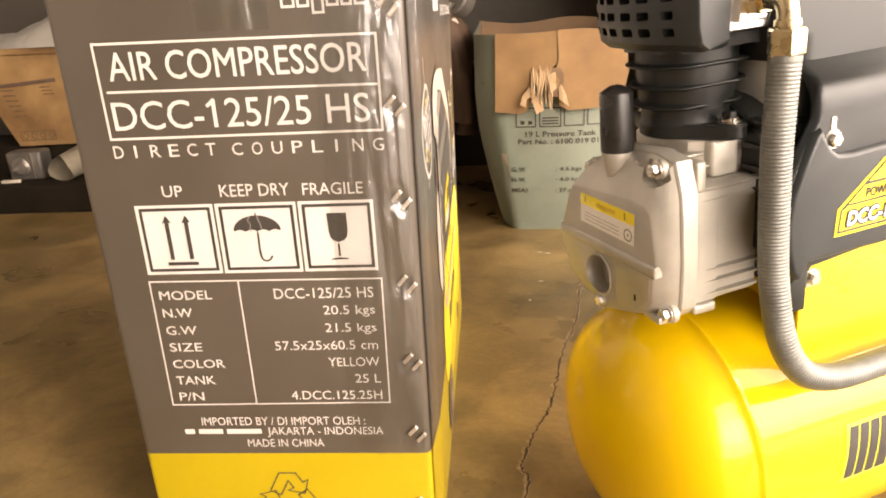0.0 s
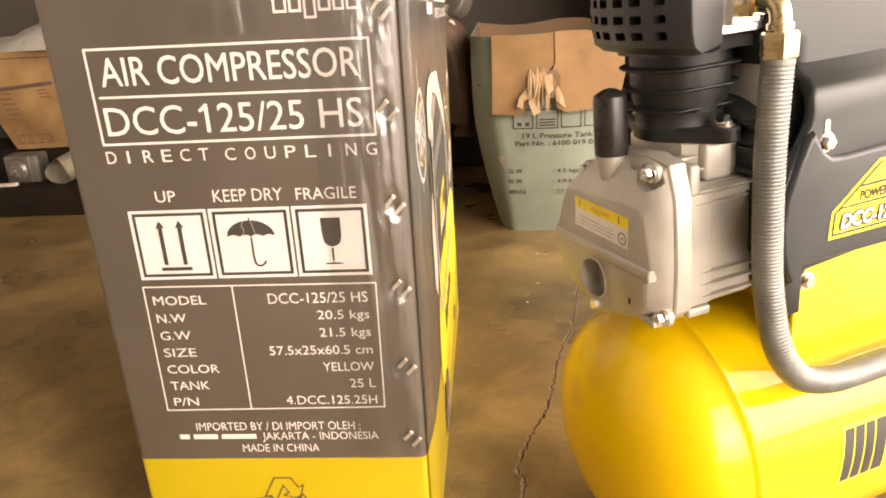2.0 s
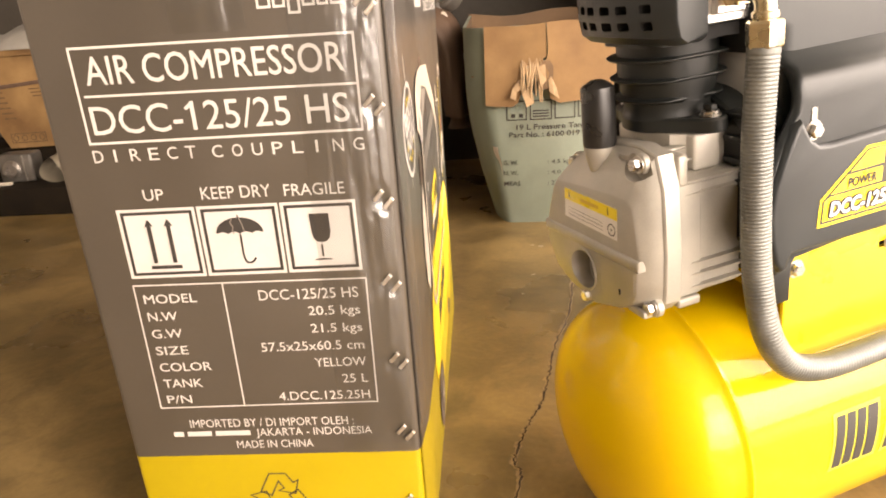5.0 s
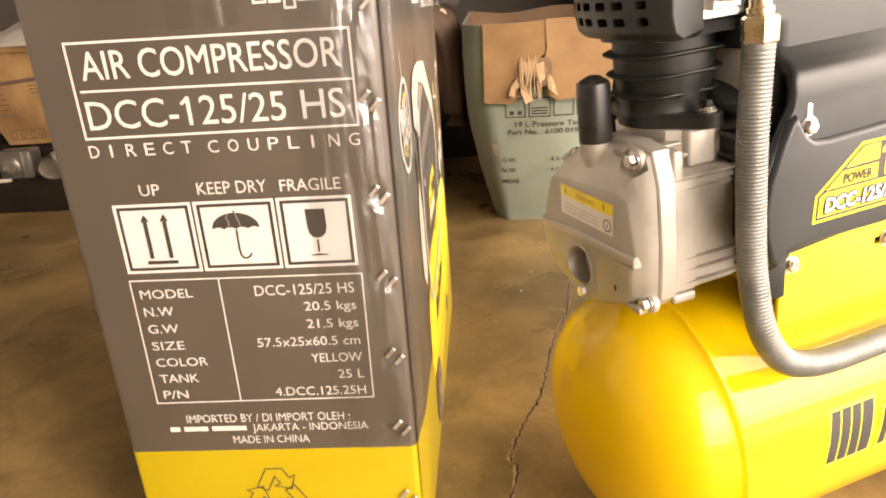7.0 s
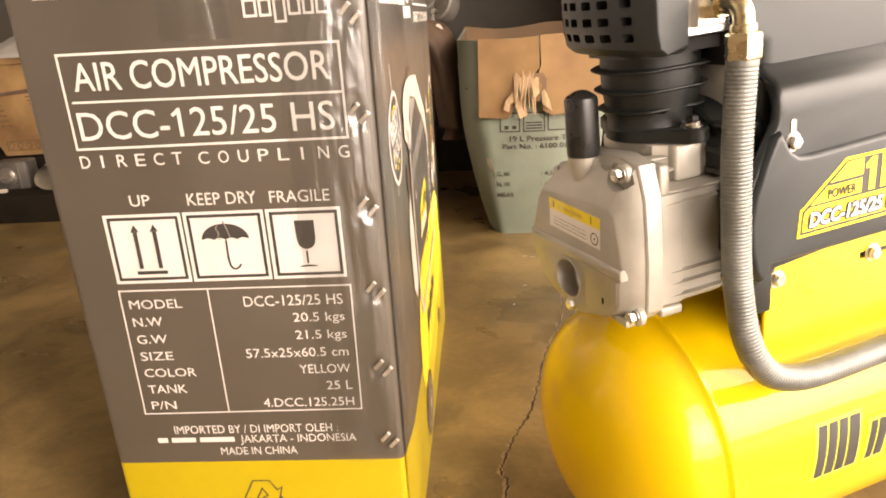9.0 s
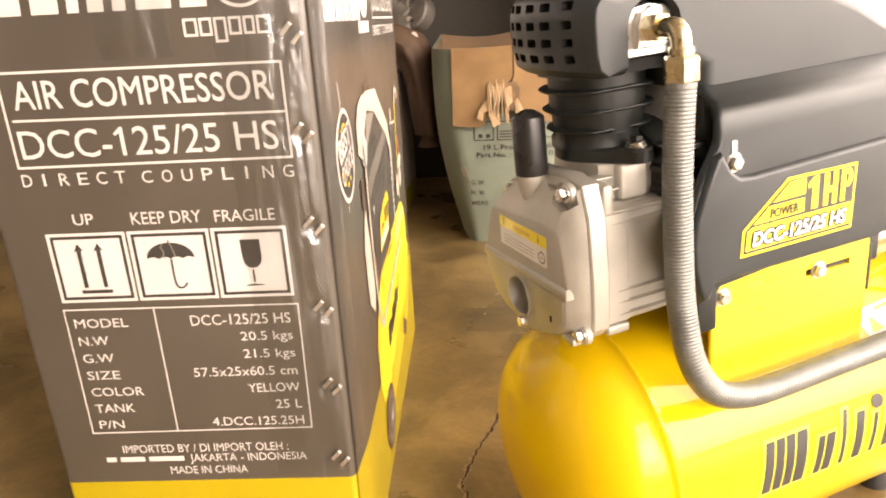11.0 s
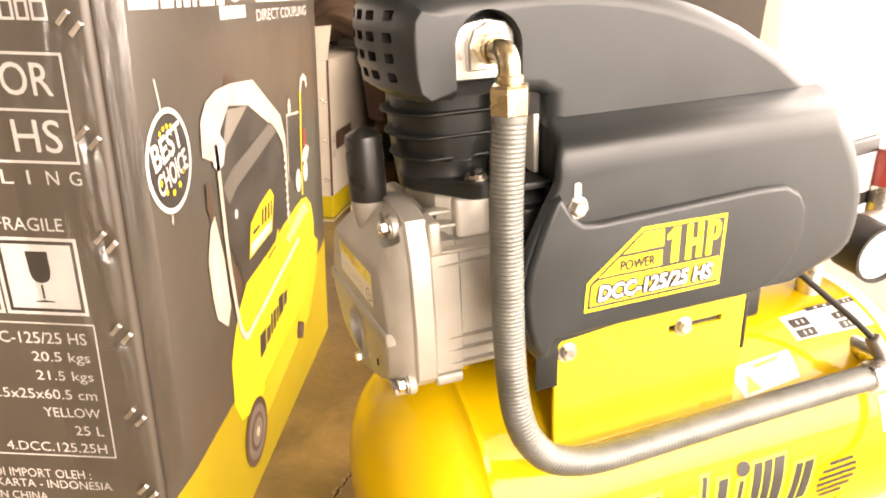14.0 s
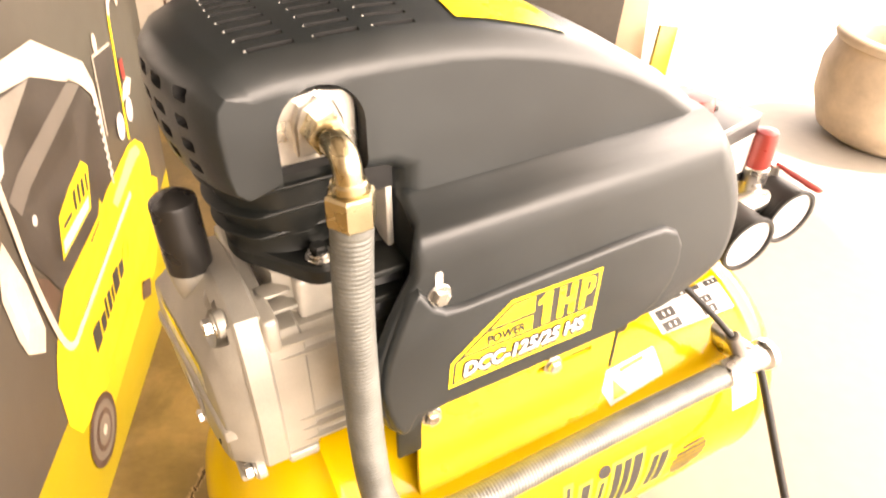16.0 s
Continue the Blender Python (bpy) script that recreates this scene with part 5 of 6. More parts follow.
    # bolts of the cover
    for y, z in ((0.0105, 0.3745), (-0.0020, 0.2660), (0.1050, 0.2740), (0.0980, 0.3600)):
        bm = rod((0.0630, y, z), (0.0570, y, z), 0.0076, 20, None, 0.001)
        part("bolt_boss", bm, alloy, cover)
        bm = rod((0.0570, y, z), (0.0560, y, z), 0.0066, 20, None, 0.0003)
        hexhead((0.0560, y, z), (0.0505, y, z), 0.0050, 0.001, bm)
        part("bolt", bm, zinc, cover, "zinc hex bolt with washer")
    bm = rod((0.0480, 0.0630, 0.2555), (0.0395, 0.0630, 0.2555), 0.0052, 16, None, 0.0008)
    hexhead((0.0395, 0.0630, 0.2555), (0.0355, 0.0630, 0.2555), 0.0046, 0.0008, bm)
    part("drain_plug", bm, zinc, cover, "zinc oil drain plug")
    part("cover_lug", box(0.0480, 0.0615, -0.0040, 0.0180, 0.2590, 0.2650, 0.0018), alloy, cover)
    # deck and rounded boss under the cylinder, two short ribs beside it
    part("deck", loft([[Vector((x, y, z)) for x, y in offset_loop([(0.0930, 0.0240), (0.1050, 0.0130), (0.1500, 0.0130), (0.1500, 0.0960), (0.1000, 0.0960), (0.0900, 0.0850)], i)] for z, i in ((0.3600, 0.0), (0.3862, 0.0), (0.3876, 0.0014))]), M["alloy_lit"], c)
    part("deck_boss", box(0.1015, 0.1245, 0.0075, 0.0300, 0.3600, 0.3876, 0.0030, 3), M["alloy_lit"], c)
    part("deck_rib", box(0.0800, 0.1060, 0.0100, 0.0220, 0.3680, 0.3706, 0.001), alloy, c)
    part("deck_rib", box(0.0800, 0.1000, 0.0140, 0.0260, 0.3765, 0.3790, 0.001), alloy, c)
    # breather: cast neck, black cap
    part("breather_neck", lathe([(0.0, 0.0), (0.0030, 0.001), (0.0080, 0.012), (0.0112, 0.022), (0.0120, 0.026), (0.0120, 0.030), (0.0, 0.030)], (0.0525, 0.0575, 0.3520), (0.0565, 0.0600, 0.3820), 28), alloy, c, smooth=60)
    part("breather_cap", lathe([(0.0118, 0.0), (0.0126, 0.0006), (0.0128, 0.003), (0.0126, 0.0430), (0.0121, 0.0448), (0.0100, 0.0466), (0.0050, 0.0496), (0.0, 0.0506)], (0.0565, 0.0600, 0.3798), (0.0565, 0.0600, 1.0), 36), M["cap_rubber"], c, "black rubber breather cap", smooth=28)
    # cylinder: finned black barrel on an eared flange
    def plan(x0, x1, y0, y1, r, z, n=5):
        out = []
        for cx, cy, a0 in ((x1 - r, y0 + r, -90), (x1 - r, y1 - r, 0), (x0 + r, y1 - r, 90), (x0 + r, y0 + r, 180)):
            for k in range(n + 1):
                a = radians(a0 + 90.0 * k / n)
                out.append(Vector((cx + r * math.cos(a), cy + r * math.sin(a), z)))
        return out
    def disc(r, z, cx=0.1130, cy=0.0535, n=44, flat=0.0):
        """A round outline; flat cuts its front back to a plane."""
        return [Vector((cx + r * math.cos(2 * math.pi * k / n), max(cy + r * math.sin(2 * math.pi * k / n), cy - r + flat), z)) for k in range(n)]
    barrel = part("cylinder", loft([disc(r, z, flat=f) for r, z, f in ((0.0345, 0.3960, 0.0), (0.0328, 0.3990, 0.0), (0.0325, 0.4060, 0.0), (0.0350, 0.4180, 0.001), (0.0365, 0.4320, 0.002), (0.0370, 0.4590, 0.002))]), black, c, "black finned cylinder", smooth=50)
    ear = []
    for cx, cy, r, a0, a1 in ((0.1172, 0.0105, 0.0125, -150, -20), (0.1180, 0.0535, 0.0330, -40, 40), (0.1090, 0.0965, 0.0125, 30, 150), (0.1120, 0.0535, 0.0335, 135, 225)):
        for k in range(9):
            a = radians(a0 + (a1 - a0) * k / 8)
            ear.append(Vector((cx + r * math.cos(a), cy + r * math.sin(a))))
    part("cylinder_flange", loft([[Vector((p.x, p.y, z)) for p in offset_loop(ear, i)] for z, i in ((0.3876, 0.0012), (0.3886, 0), (0.3965, 0), (0.3982, 0.0016))]), black, barrel, smooth=40)
    for z, r in ((0.4110, 0.0395), (0.4255, 0.0420), (0.4405, 0.0440)):
        part("fin", loft([disc(rr, zz, flat=f) for rr, zz, f in ((0.0330, z - 0.0024, 0.0), (r - 0.0012, z - 0.0010, 0.0062), (r, z - 0.0002, 0.0068), (r, z + 0.0006, 0.0068), (r - 0.0012, z + 0.0012, 0.0062), (0.0330, z + 0.0022, 0.0))]), black, barrel, smooth=50)
    part("head_gasket", loft([plan(0.0760 + i, 0.1430 - i, 0.0180 + i, 0.0900 - i, 0.016, z) for z, i in ((0.4500, 0), (0.4580, 0))]), black, barrel)
    for x, y in ((0.1172, 0.0101), (0.1090, 0.0965)):
        bm = rod((x, y, 0.3982), (x, y, 0.3996), 0.0078, 24, None, 0.0004)
        rod((x, y, 0.3996), (x, y, 0.4022), 0.0064, 24, None, 0.0006, bm)
        part("cylinder_bolt", bm, zinc, barrel, "zinc washer and bolt")
        part("bolt_socket", hexhead((x, y, 0.4020), (x, y, 0.4064), 0.0050, 0.001), black, barrel)
    # bare end of the motor, seen between the cylinder and the hood
    part("motor_end", box(0.1520, 0.1562, -0.0020, 0.1050, 0.4000, 0.4490, 0.0015), M["alloy_lit"], c, "bare aluminium motor end")

    # outlet: bracket plate, brass banjo and elbow, hex nut
    loop = [(0.1005, 0.4620), (0.1405, 0.4620), (0.1405, 0.4890), (0.1350, 0.4945), (0.1220, 0.4970), (0.1095, 0.4950), (0.1025, 0.4900), (0.1005, 0.4800)]
    head = part("outlet_plate", loft([[Vector((u, y, v)) for u, v in offset_loop(loop, i)] for y, i in ((0.0090, 0), (0.0010, 0), (0.0000, 0.001))]), zinc, c, "cast outlet plate of the cylinder head")
    loop2 = [(0.1090, 0.4680), (0.1320, 0.4680), (0.1320, 0.4830), (0.1285, 0.4915), (0.1205, 0.4950), (0.1125, 0.4915), (0.1090, 0.4830)]
    part("outlet_boss", loft([[Vector((u, y, v)) for u, v in offset_loop(loop2, i)] for y, i in ((0.0020, 0), (-0.0045, 0), (-0.0055, 0.001))]), zinc, head)
    bm = hexhead((0.1205, -0.0040, 0.4810), (0.1205, -0.0170, 0.4810), 0.0096)
    rod((0.1205, -0.0190, 0.4810), (0.1205, -0.0260, 0.4805), 0.0064, 20, None, 0.0006, bm)
    bow = spline([(0.1205, -0.0225, 0.4808), (0.1207, -0.0300, 0.4800), (0.1210, -0.0338, 0.4755), (0.1212, -0.0345, 0.4680), (0.1213, -0.0345, 0.4610)], 6)
    tube(bow, 0.0066, 18, bm)
    rod((0.1212, -0.0345, 0.4640), (0.1212, -0.0345, 0.4690), 0.0082, 20, None, 0.0008, bm)
    part("elbow", bm, brass, c, "brass outlet elbow")
    part("hex_nut", hexhead((0.1212, -0.0345, 0.4465), (0.1212, -0.0345, 0.4635), 0.0118, 0.0014), brass, c, "brass hex nut")
    # flexible metal hose: ribbed all along
    way = spline([(0.1208, -0.0345, 0.4470), (0.1190, -0.0350, 0.4200), (0.1175, -0.0355, 0.3850), (0.1170, -0.0370, 0.3400), (0.1165, -0.0400, 0.3000), (0.1165, -0.0450, 0.2720), (0.1185, -0.0490, 0.2520), (0.1250, -0.0515, 0.2340), (0.1390, -0.0525, 0.2165), (0.1620, -0.0525, 0.2065), (0.1900, -0.0520, 0.2030), (0.2500, -0.0515, 0.2035), (0.3200, -0.0515, 0.2045), (0.4250, -0.0530, 0.2055)], 24)
    line = even(way, 0.00066)
    ribs = (0.00988, 0.01018, 0.01032, 0.01008)
    part("hose", tube(line, lambda i: ribs[i % 4] if i > 6 else 0.0103, 20), M["hose_metal"], c, "ribbed flexible metal hose", smooth=80)
    # check valve at the hose's end, on the tank
    bm = rod((0.4200, -0.0530, 0.2055), (0.4420, -0.0530, 0.2060), 0.0128, 6, None, 0.0015)
    rod((0.4400, -0.0530, 0.2060), (0.4650, -0.0530, 0.2065), 0.0105, 20, None, 0.001, bm)
    rod((0.4560, -0.0560, 0.2065), (0.4560, 0.0000, 0.2020), 0.0105, 20, None, 0.001, bm)
    rod((0.4640, -0.0530, 0.2065), (0.4760, -0.0530, 0.2065), 0.0135, 20, None, 0.003, bm)
    part("check_valve", bm, zinc, c, "pale metal check valve")
    part("valve_nipple", rod((0.4440, -0.0480, 0.2140), (0.4360, -0.0400, 0.2330), 0.0062, 16, None, 0.001), M["alloy_dark"], c)
    part("unloader_tube", tube(spline([(0.4360, -0.0400, 0.2320), (0.4290, -0.0250, 0.2440), (0.4180, -0.0040, 0.2590), (0.4060, 0.0190, 0.2760), (0.3980, 0.034, 0.288)], 8), 0.0027, 12), M["rubber"], c, "thin black unloader tube")
    # power cord leaving the machine for the floor
    part("power_cord", tube(spline([(0.4590, -0.0575, 0.2020), (0.4611, -0.0640, 0.1920), (0.4640, -0.1020, 0.1250), (0.4660, -0.1500, 0.0450), (0.4670, -0.1900, -0.0200), (0.4850, -0.2100, -0.0320), (0.5600, -0.2300, -0.0390), (0.70, -0.22, -0.0500)], 10), 0.0036, 12), M["rubber"], c, "black power cord")

    # pressure switch, riser, regulator manifold, dials, taps
    part("riser", rod((0.455, 0.045, 0.200), (0.455, 0.045, 0.310), 0.0105, 20, None, 0.001), zinc, c)
    put = pose(0.5215, 0.0510, 0.0, 0, 0, 11)

    def turned(bm):
        bm.transform(put)
        return bm
    switch = part("pressure_switch", turned(box(-0.084, 0.0, 0.0, 0.080, 0.3060, 0.3715, 0.004, 3)), M["switch_plastic"], c, "black plastic pressure switch with a white label")
    part("switch_rim", stroke(quad(-0.082, -0.002, 0.002, 0.078), 0.0026, lambda u, v: put @ Vector((u, v, 0.3719)), True), M["label_white"], switch, smooth=0)
    part("switch_label", turned(box(-0.079, -0.005, -0.0008, 0.0002, 0.3200, 0.3560, 0.0003)), M["label_white"], switch)
    part("switch_knob", lathe([(0.0125, 0.0), (0.0130, 0.002), (0.0124, 0.013), (0.0100, 0.0165), (0.0, 0.0170)], (0.468, 0.075, 0.3715), (0.468, 0.075, 1.0), 24), M["red"], switch, "red switch knob")
    part("switch_screw", lathe([(0.0035, 0.0), (0.0032, 0.002), (0.0, 0.0024)], (0.492, 0.078, 0.3715), (0.492, 0.078, 1.0), 14), M["rubber"], switch)
    manifold = part("manifold", rod((0.455, 0.045, 0.292), (0.560, 0.020, 0.300), 0.0105, 20, None, 0.001), zinc, c, "pale metal regulator manifold")
    part("regulator_knob", lathe([(0.0095, 0.0), (0.0105, 0.003), (0.0102, 0.029), (0.0090, 0.034), (0.0, 0.036)], (0.5245, 0.0440, 0.3240), (0.5230, 0.0440, 1.0), 24), M["red"], manifold, "red regulator knob")
    part("regulator_body", rod((0.5245, 0.0440, 0.292), (0.5245, 0.0440, 0.326), 0.0110, 20, None, 0.002), zinc, manifold)
    part("tap", rod((0.5465, 0.040, 0.298), (0.5465, 0.040, 0.322), 0.0060, 16, None, 0.001), zinc, manifold)
    loops = []
    for y, w, h in ((0.040, 0.0020, 0.0014), (0.034, 0.0034, 0.0018), (0.022, 0.0048, 0.0022), (0.002, 0.0052, 0.0024), (-0.004, 0.0044, 0.0020), (-0.006, 0.0022, 0.0012)):
        mid_z = 0.3225 - 0.0035 * (0.040 - y) / 0.046
        loops.append([Vector((0.5465 + w * math.cos(math.pi * k / 5), y, mid_z + h * math.sin(math.pi * k / 5))) for k in range(10)])
    lever = loft(loops)
    part("tap_lever", lever, M["red"], manifold, "red tap lever")
    way = Vector((-0.06, -0.99, -0.06)).normalized()
    for ctr in (Vector((0.4855, 0.0030, 0.2790)), Vector((0.5400, 0.0080, 0.2865))):
        back = ctr - way * 0.034
        g = part("pressure_gauge", lathe([(0.0, 0.0), (0.0225, 0.0), (0.0250, 0.002), (0.0252, 0.030), (0.0268, 0.031), (0.0268, 0.0350), (0.0238, 0.0352), (0.0238, 0.0315), (0.0, 0.0315)], back, back + way, 40), M["rubber"], c, "round pressure gauge with black case and white dial")
        part("dial", lathe([(0.0236, 0.0), (0.0236, 0.0006), (0.0, 0.0006)], back + way * 0.0316, back + way, 40), M["dial"], g)
        flat = way.orthogonal().normalized()
        needle = bmesh.new()
        a, b = flat * 0.013, way.cross(flat) * 0.0007
        o = back + way * 0.0329
        needle.faces.new([needle.verts.new(p) for p in (o - a * 0.3 - b, o + a, o - a * 0.3 + b)])
        part("needle", needle, M["ink_dark"], g, smooth=0)
        for k in range(11):
            ang = radians(-45 + 27 * k)
            d = (flat * math.cos(ang) + way.cross(flat) * math.sin(ang))
            n = way.cross(d) * 0.0005
            tick = bmesh.new()
            tick.faces.new([tick.verts.new(p) for p in (o + d * 0.0150 - n, o + d * 0.0180 - n, o + d * 0.0180 + n, o + d * 0.0150 + n)])
            part("tick", tick, M["ink_dark"], g, smooth=0)
        part("gauge_stem", rod(back + way * 0.002, back - way * 0.016, 0.0070, 16), zinc, g)
    return c, hood, tank


comp, hood_ob, tank_ob = air_compressor()


# ---- things round about ----
def open_carton():
    """Pale green carton, open on top, bulging, with a torn kraft flap folded down over its front."""
    c = thing("open_carton", "bulging pale green carton, torn brown flap folded down, on concrete", "box", pose(0.44, 1.03, 0, 0, 0, -3))
    hw, dep, h, th = 0.128, 0.30, 0.436, 0.005

    def bulge(u, z):
        return 0.020 * math.sin(math.pi * max(0.0, min(1.0, z / h))) * math.cos(u / hw * math.pi / 2.3)

    def narrow(z):
        return 1.0 + 0.44 * (z / h)

    def wall(name, n, place, label="", outside=0, inside=1):
        bm = bmesh.new()
        nz = 12
        grid = []
        for side_ in (0, 1):
            grid.append([[bm.verts.new(place(-1 + 2 * i / n, h * j / nz, side_ * th)) for i in range(n + 1)] for j in range(nz + 1)])
        for s in (0, 1):
            for j in range(nz):
                for i in range(n):
                    q = (grid[s][j][i], grid[s][j][i + 1], grid[s][j + 1][i + 1], grid[s][j + 1][i])
                    bm.faces.new(q if s == 0 else q[::-1]).material_index = inside if s == 1 else outside
        for i in range(n):
            bm.faces.new((grid[0][nz][i], grid[0][nz][i + 1], grid[1][nz][i + 1], grid[1][nz][i]))
            bm.faces.new((grid[0][0][i + 1], grid[0][0][i], grid[1][0][i], grid[1][0][i + 1]))
        for j in range(nz):
            bm.faces.new((grid[0][j][0], grid[0][j + 1][0], grid[1][j + 1][0], grid[1][j][0]))
            bm.faces.new((grid[0][j + 1][n], grid[0][j][n], grid[1][j][n], grid[1][j + 1][n]))
        bmesh.ops.recalc_face_normals(bm, faces=list(bm.faces))
        return part(name, bm, [M["carton_green"], M["kraft_shaded"]], c, label, smooth=60)

    def turn(a, z):
        """The front rounds back towards its crumpled left corner."""
        k = max(0.0, (-a - 0.70) / 0.30)
        return 0.070 * k ** 1.8 + 0.004 * noise.noise((a * 5, z * 22, 0.4)) * min(1.0, 3 * k)
    wall("front_panel", 28, lambda a, z, t: Vector((a * (hw - 0.012) * narrow(z) + 0.01 * (1 - z / h) - 0.020 * max(0.0, -a) ** 3 * math.sin(math.pi * z / h), t - bulge(a * hw, z) + turn(a, z), z)))
    wall("side_panel", 8, lambda a, z, t: Vector((-(hw - 0.012 - t) * narrow(z) + 0.01 * (1 - z / h) - 0.031 * math.sin(math.pi * z / h) * math.cos(a * 0.9), 0.074 + (a + 1) / 2 * (dep - 0.070), z * (1 + 0.022 * (a + 1)))))
    wall("side_panel", 8, lambda a, z, t: Vector(((hw - 0.012 - t) * narrow(z) + 0.01 * (1 - z / h) + 0.012 * math.sin(math.pi * z / h) * math.cos(a * 1.3), 0.004 + (a + 1) / 2 * dep, z * (1 + 0.022 * (a + 1)))))
    wall("back_panel", 8, outside=1, inside=0, place=lambda a, z, t: Vector((a * (hw - 0.012) * narrow(z) + 0.01 * (1 - z / h), dep + t, z * (1.045 + 0.014 * math.sin(a * 4)))))
    part("bottom", box(-0.070, 0.115, 0.012, dep - 0.012, 0.0, 0.006, 0.001), M["kraft"], c)
    part("inner_flap", subdivided_sheet(-0.15, 0.15, 0.02, 0.28, 10, 8, lambda u, v: Vector((u, v, 0.33 + 0.05 * math.cos(u * 9) * math.sin(v * 10)))), M["kraft"], c, "brown inner flap sunk in the opening")

    # folded flap: brown, torn along a central split, with curled paper
    rnd = random.Random(12)

    def flap(u, v, lift=0.0):
        v = v + 0.014 - 0.018 * max(0.0, (v - 0.26) / 0.18)
        return Vector((u, -0.014 - 0.012 * math.sin(math.pi * max(0.0, 0.436 - v) / 0.2) - bulge(u, v) - lift, v))

    def flap_piece(loop, lift, label):
        bm = bmesh.new()
        outer = [bm.verts.new(flap(u, v, lift + 0.003)) for u, v in loop]
        inner = [bm.verts.new(flap(u, v, lift)) for u, v in loop]
        bm.faces.new(outer)
        bm.faces.new(inner[::-1])
        for k in range(len(loop)):
            l = (k + 1) % len(loop)
            bm.faces.new((outer[l], outer[k], inner[k], inner[l]))
        bmesh.ops.recalc_face_normals(bm, faces=list(bm.faces))
        return part("torn_flap", bm, M["kraft"], c, label, smooth=50)
    left = [(-0.118, 0.262), (-0.06, 0.258), (-0.048, 0.268), (-0.037, 0.300), (-0.040, 0.325), (-0.030, 0.352), (0.000, 0.352), (0.006, 0.365), (0.0135, 0.372), (0.0135, 0.4435), (-0.045, 0.440), (-0.116, 0.4425)]
    right = [(0.0145, 0.300), (0.020, 0.275), (0.040, 0.264), (0.10, 0.268), (0.150, 0.280), (0.162, 0.352), (0.152, 0.425), (0.110, 0.443), (0.060, 0.447), (0.0150, 0.445), (0.0165, 0.380), (0.009, 0.352), (0.013, 0.330)]
    flap_piece(left, 0.0, "torn brown cardboard flap")
    flap_piece(right, 0.002, "torn brown cardboard flap")
    for k in range(13):
        u = -0.041 + 0.0037 * k
        low = 0.286 + rnd.uniform(-1, 1) * 0.018
        out = rnd.uniform(0.004, 0.014)
        lean = rnd.uniform(-1, 1) * 0.007
        line = spline([flap(u, 0.362 + rnd.uniform(-1, 1) * 0.006, 0.0015), flap(u + 0.001, 0.342, 0.0045), flap(u + lean * 0.5, 0.316, 0.004 + out * 0.5), flap(u + lean, low, out)], 6)
        wide = rnd.uniform(0.0013, 0.0026)
        bm = tube(line, lambda i, wide=wide, n=len(line): wide * (0.55 + 0.45 * math.sin(2.6 * (1 - i / n) + 0.3)), 6)
        part("torn_strip", bm, M["kraft_torn"], c, "curled strip of torn corrugated paper")
    for pts in ([(-0.064, 0.282), (-0.060, 0.300), (-0.046, 0.320), (-0.036, 0.322), (-0.038, 0.300), (-0.050, 0.294), (-0.052, 0.276)], [(0.016, 0.318), (0.022, 0.326), (0.033, 0.300), (0.038, 0.276), (0.028, 0.284), (0.018, 0.292)], [(-0.044, 0.306), (-0.020, 0.312), (-0.014, 0.268), (-0.030, 0.260)], [(-0.006, 0.348), (0.010, 0.356), (0.012, 0.318), (0.000, 0.306)]):
        bm = bmesh.new()
        high, low = max(p[1] for p in pts), min(p[1] for p in pts)
        vs = [bm.verts.new(flap(u, v, 0.0045 + 0.016 * ((high - v) / (high - low)) ** 2)) for u, v in pts]
        back = [bm.verts.new(flap(u, v, 0.0025 + 0.016 * ((high - v) / (high - low)) ** 2)) for u, v in pts]
        bm.faces.new(vs)
        bm.faces.new(back[::-1])
        for k in range(len(vs)):
            l = (k + 1) % len(vs)
            bm.faces.new((vs[l], vs[k], back[k], back[l]))
        bmesh.ops.recalc_face_normals(bm, faces=list(bm.faces))
        part("torn_scrap", bm, M["kraft_torn"], c, "scrap of torn paper curling off the flap", smooth=0)

    # dark sheet laid on the flap as the hole's shade, nothing is cut
    part("torn_hole_shade", sheet([(-0.004, 0.300), (0.016, 0.296), (0.026, 0.310), (0.027, 0.348), (0.020, 0.362), (0.002, 0.362), (-0.003, 0.335)], lambda u, v: flap(u, v, 0.0056)), M["kraft_shaded"], c, "dark patch painted as the shade in a torn hole", smooth=0)

    # print below the flap
    def print_on(u, v):
        a = (u - 0.01 * (1 - v / h)) / ((hw - 0.012) * narrow(v))
        return Vector((u, -bulge(a * hw, v) - 0.0016, v))
    ink = M["ink_dark"]
    for u0, u1, v0 in ((-0.073, -0.031, 0.241), (-0.022, 0.023, 0.241), (0.031, 0.073, 0.242), (0.081, 0.124, 0.243)):
        part("printed_mark", stroke(quad(u0, u1, v0, v0 + 0.040), 0.0024, print_on, True), ink, c, smooth=0)
    for k in range(3):
        part("printed_bar", sheet(quad(-0.017, 0.018, 0.246 + 0.006 * k, 0.249 + 0.006 * k), print_on), ink, c, smooth=0)
    for u in (-0.064, -0.047):
        part("printed_bar", sheet(quad(u, u + 0.009, 0.246, 0.254), print_on), ink, c, smooth=0)
    for text, u0, u1, v0, v1 in (("19 L Pressure Tank", -0.053, 0.100, 0.2150, 0.2270), ("Part No. : 6100 019 019", -0.069, 0.118, 0.1985, 0.2100), ("G. W.", -0.084, -0.052, 0.1360, 0.1465), (": 4.5 kgs", 0.014, 0.070, 0.1345, 0.1465), ("N. W.", -0.084, -0.052, 0.1120, 0.1225), (": 4.0 kgs", 0.014, 0.070, 0.1105, 0.1225), ("MEAS", -0.084, -0.047, 0.0870, 0.0975), (": 27 x", 0.014, 0.050, 0.0870, 0.0975)):
        part("printed_text", letters(text, u0, u1, v0 + 0.004, v1 + 0.004, print_on, 0.013), ink, c, smooth=0)
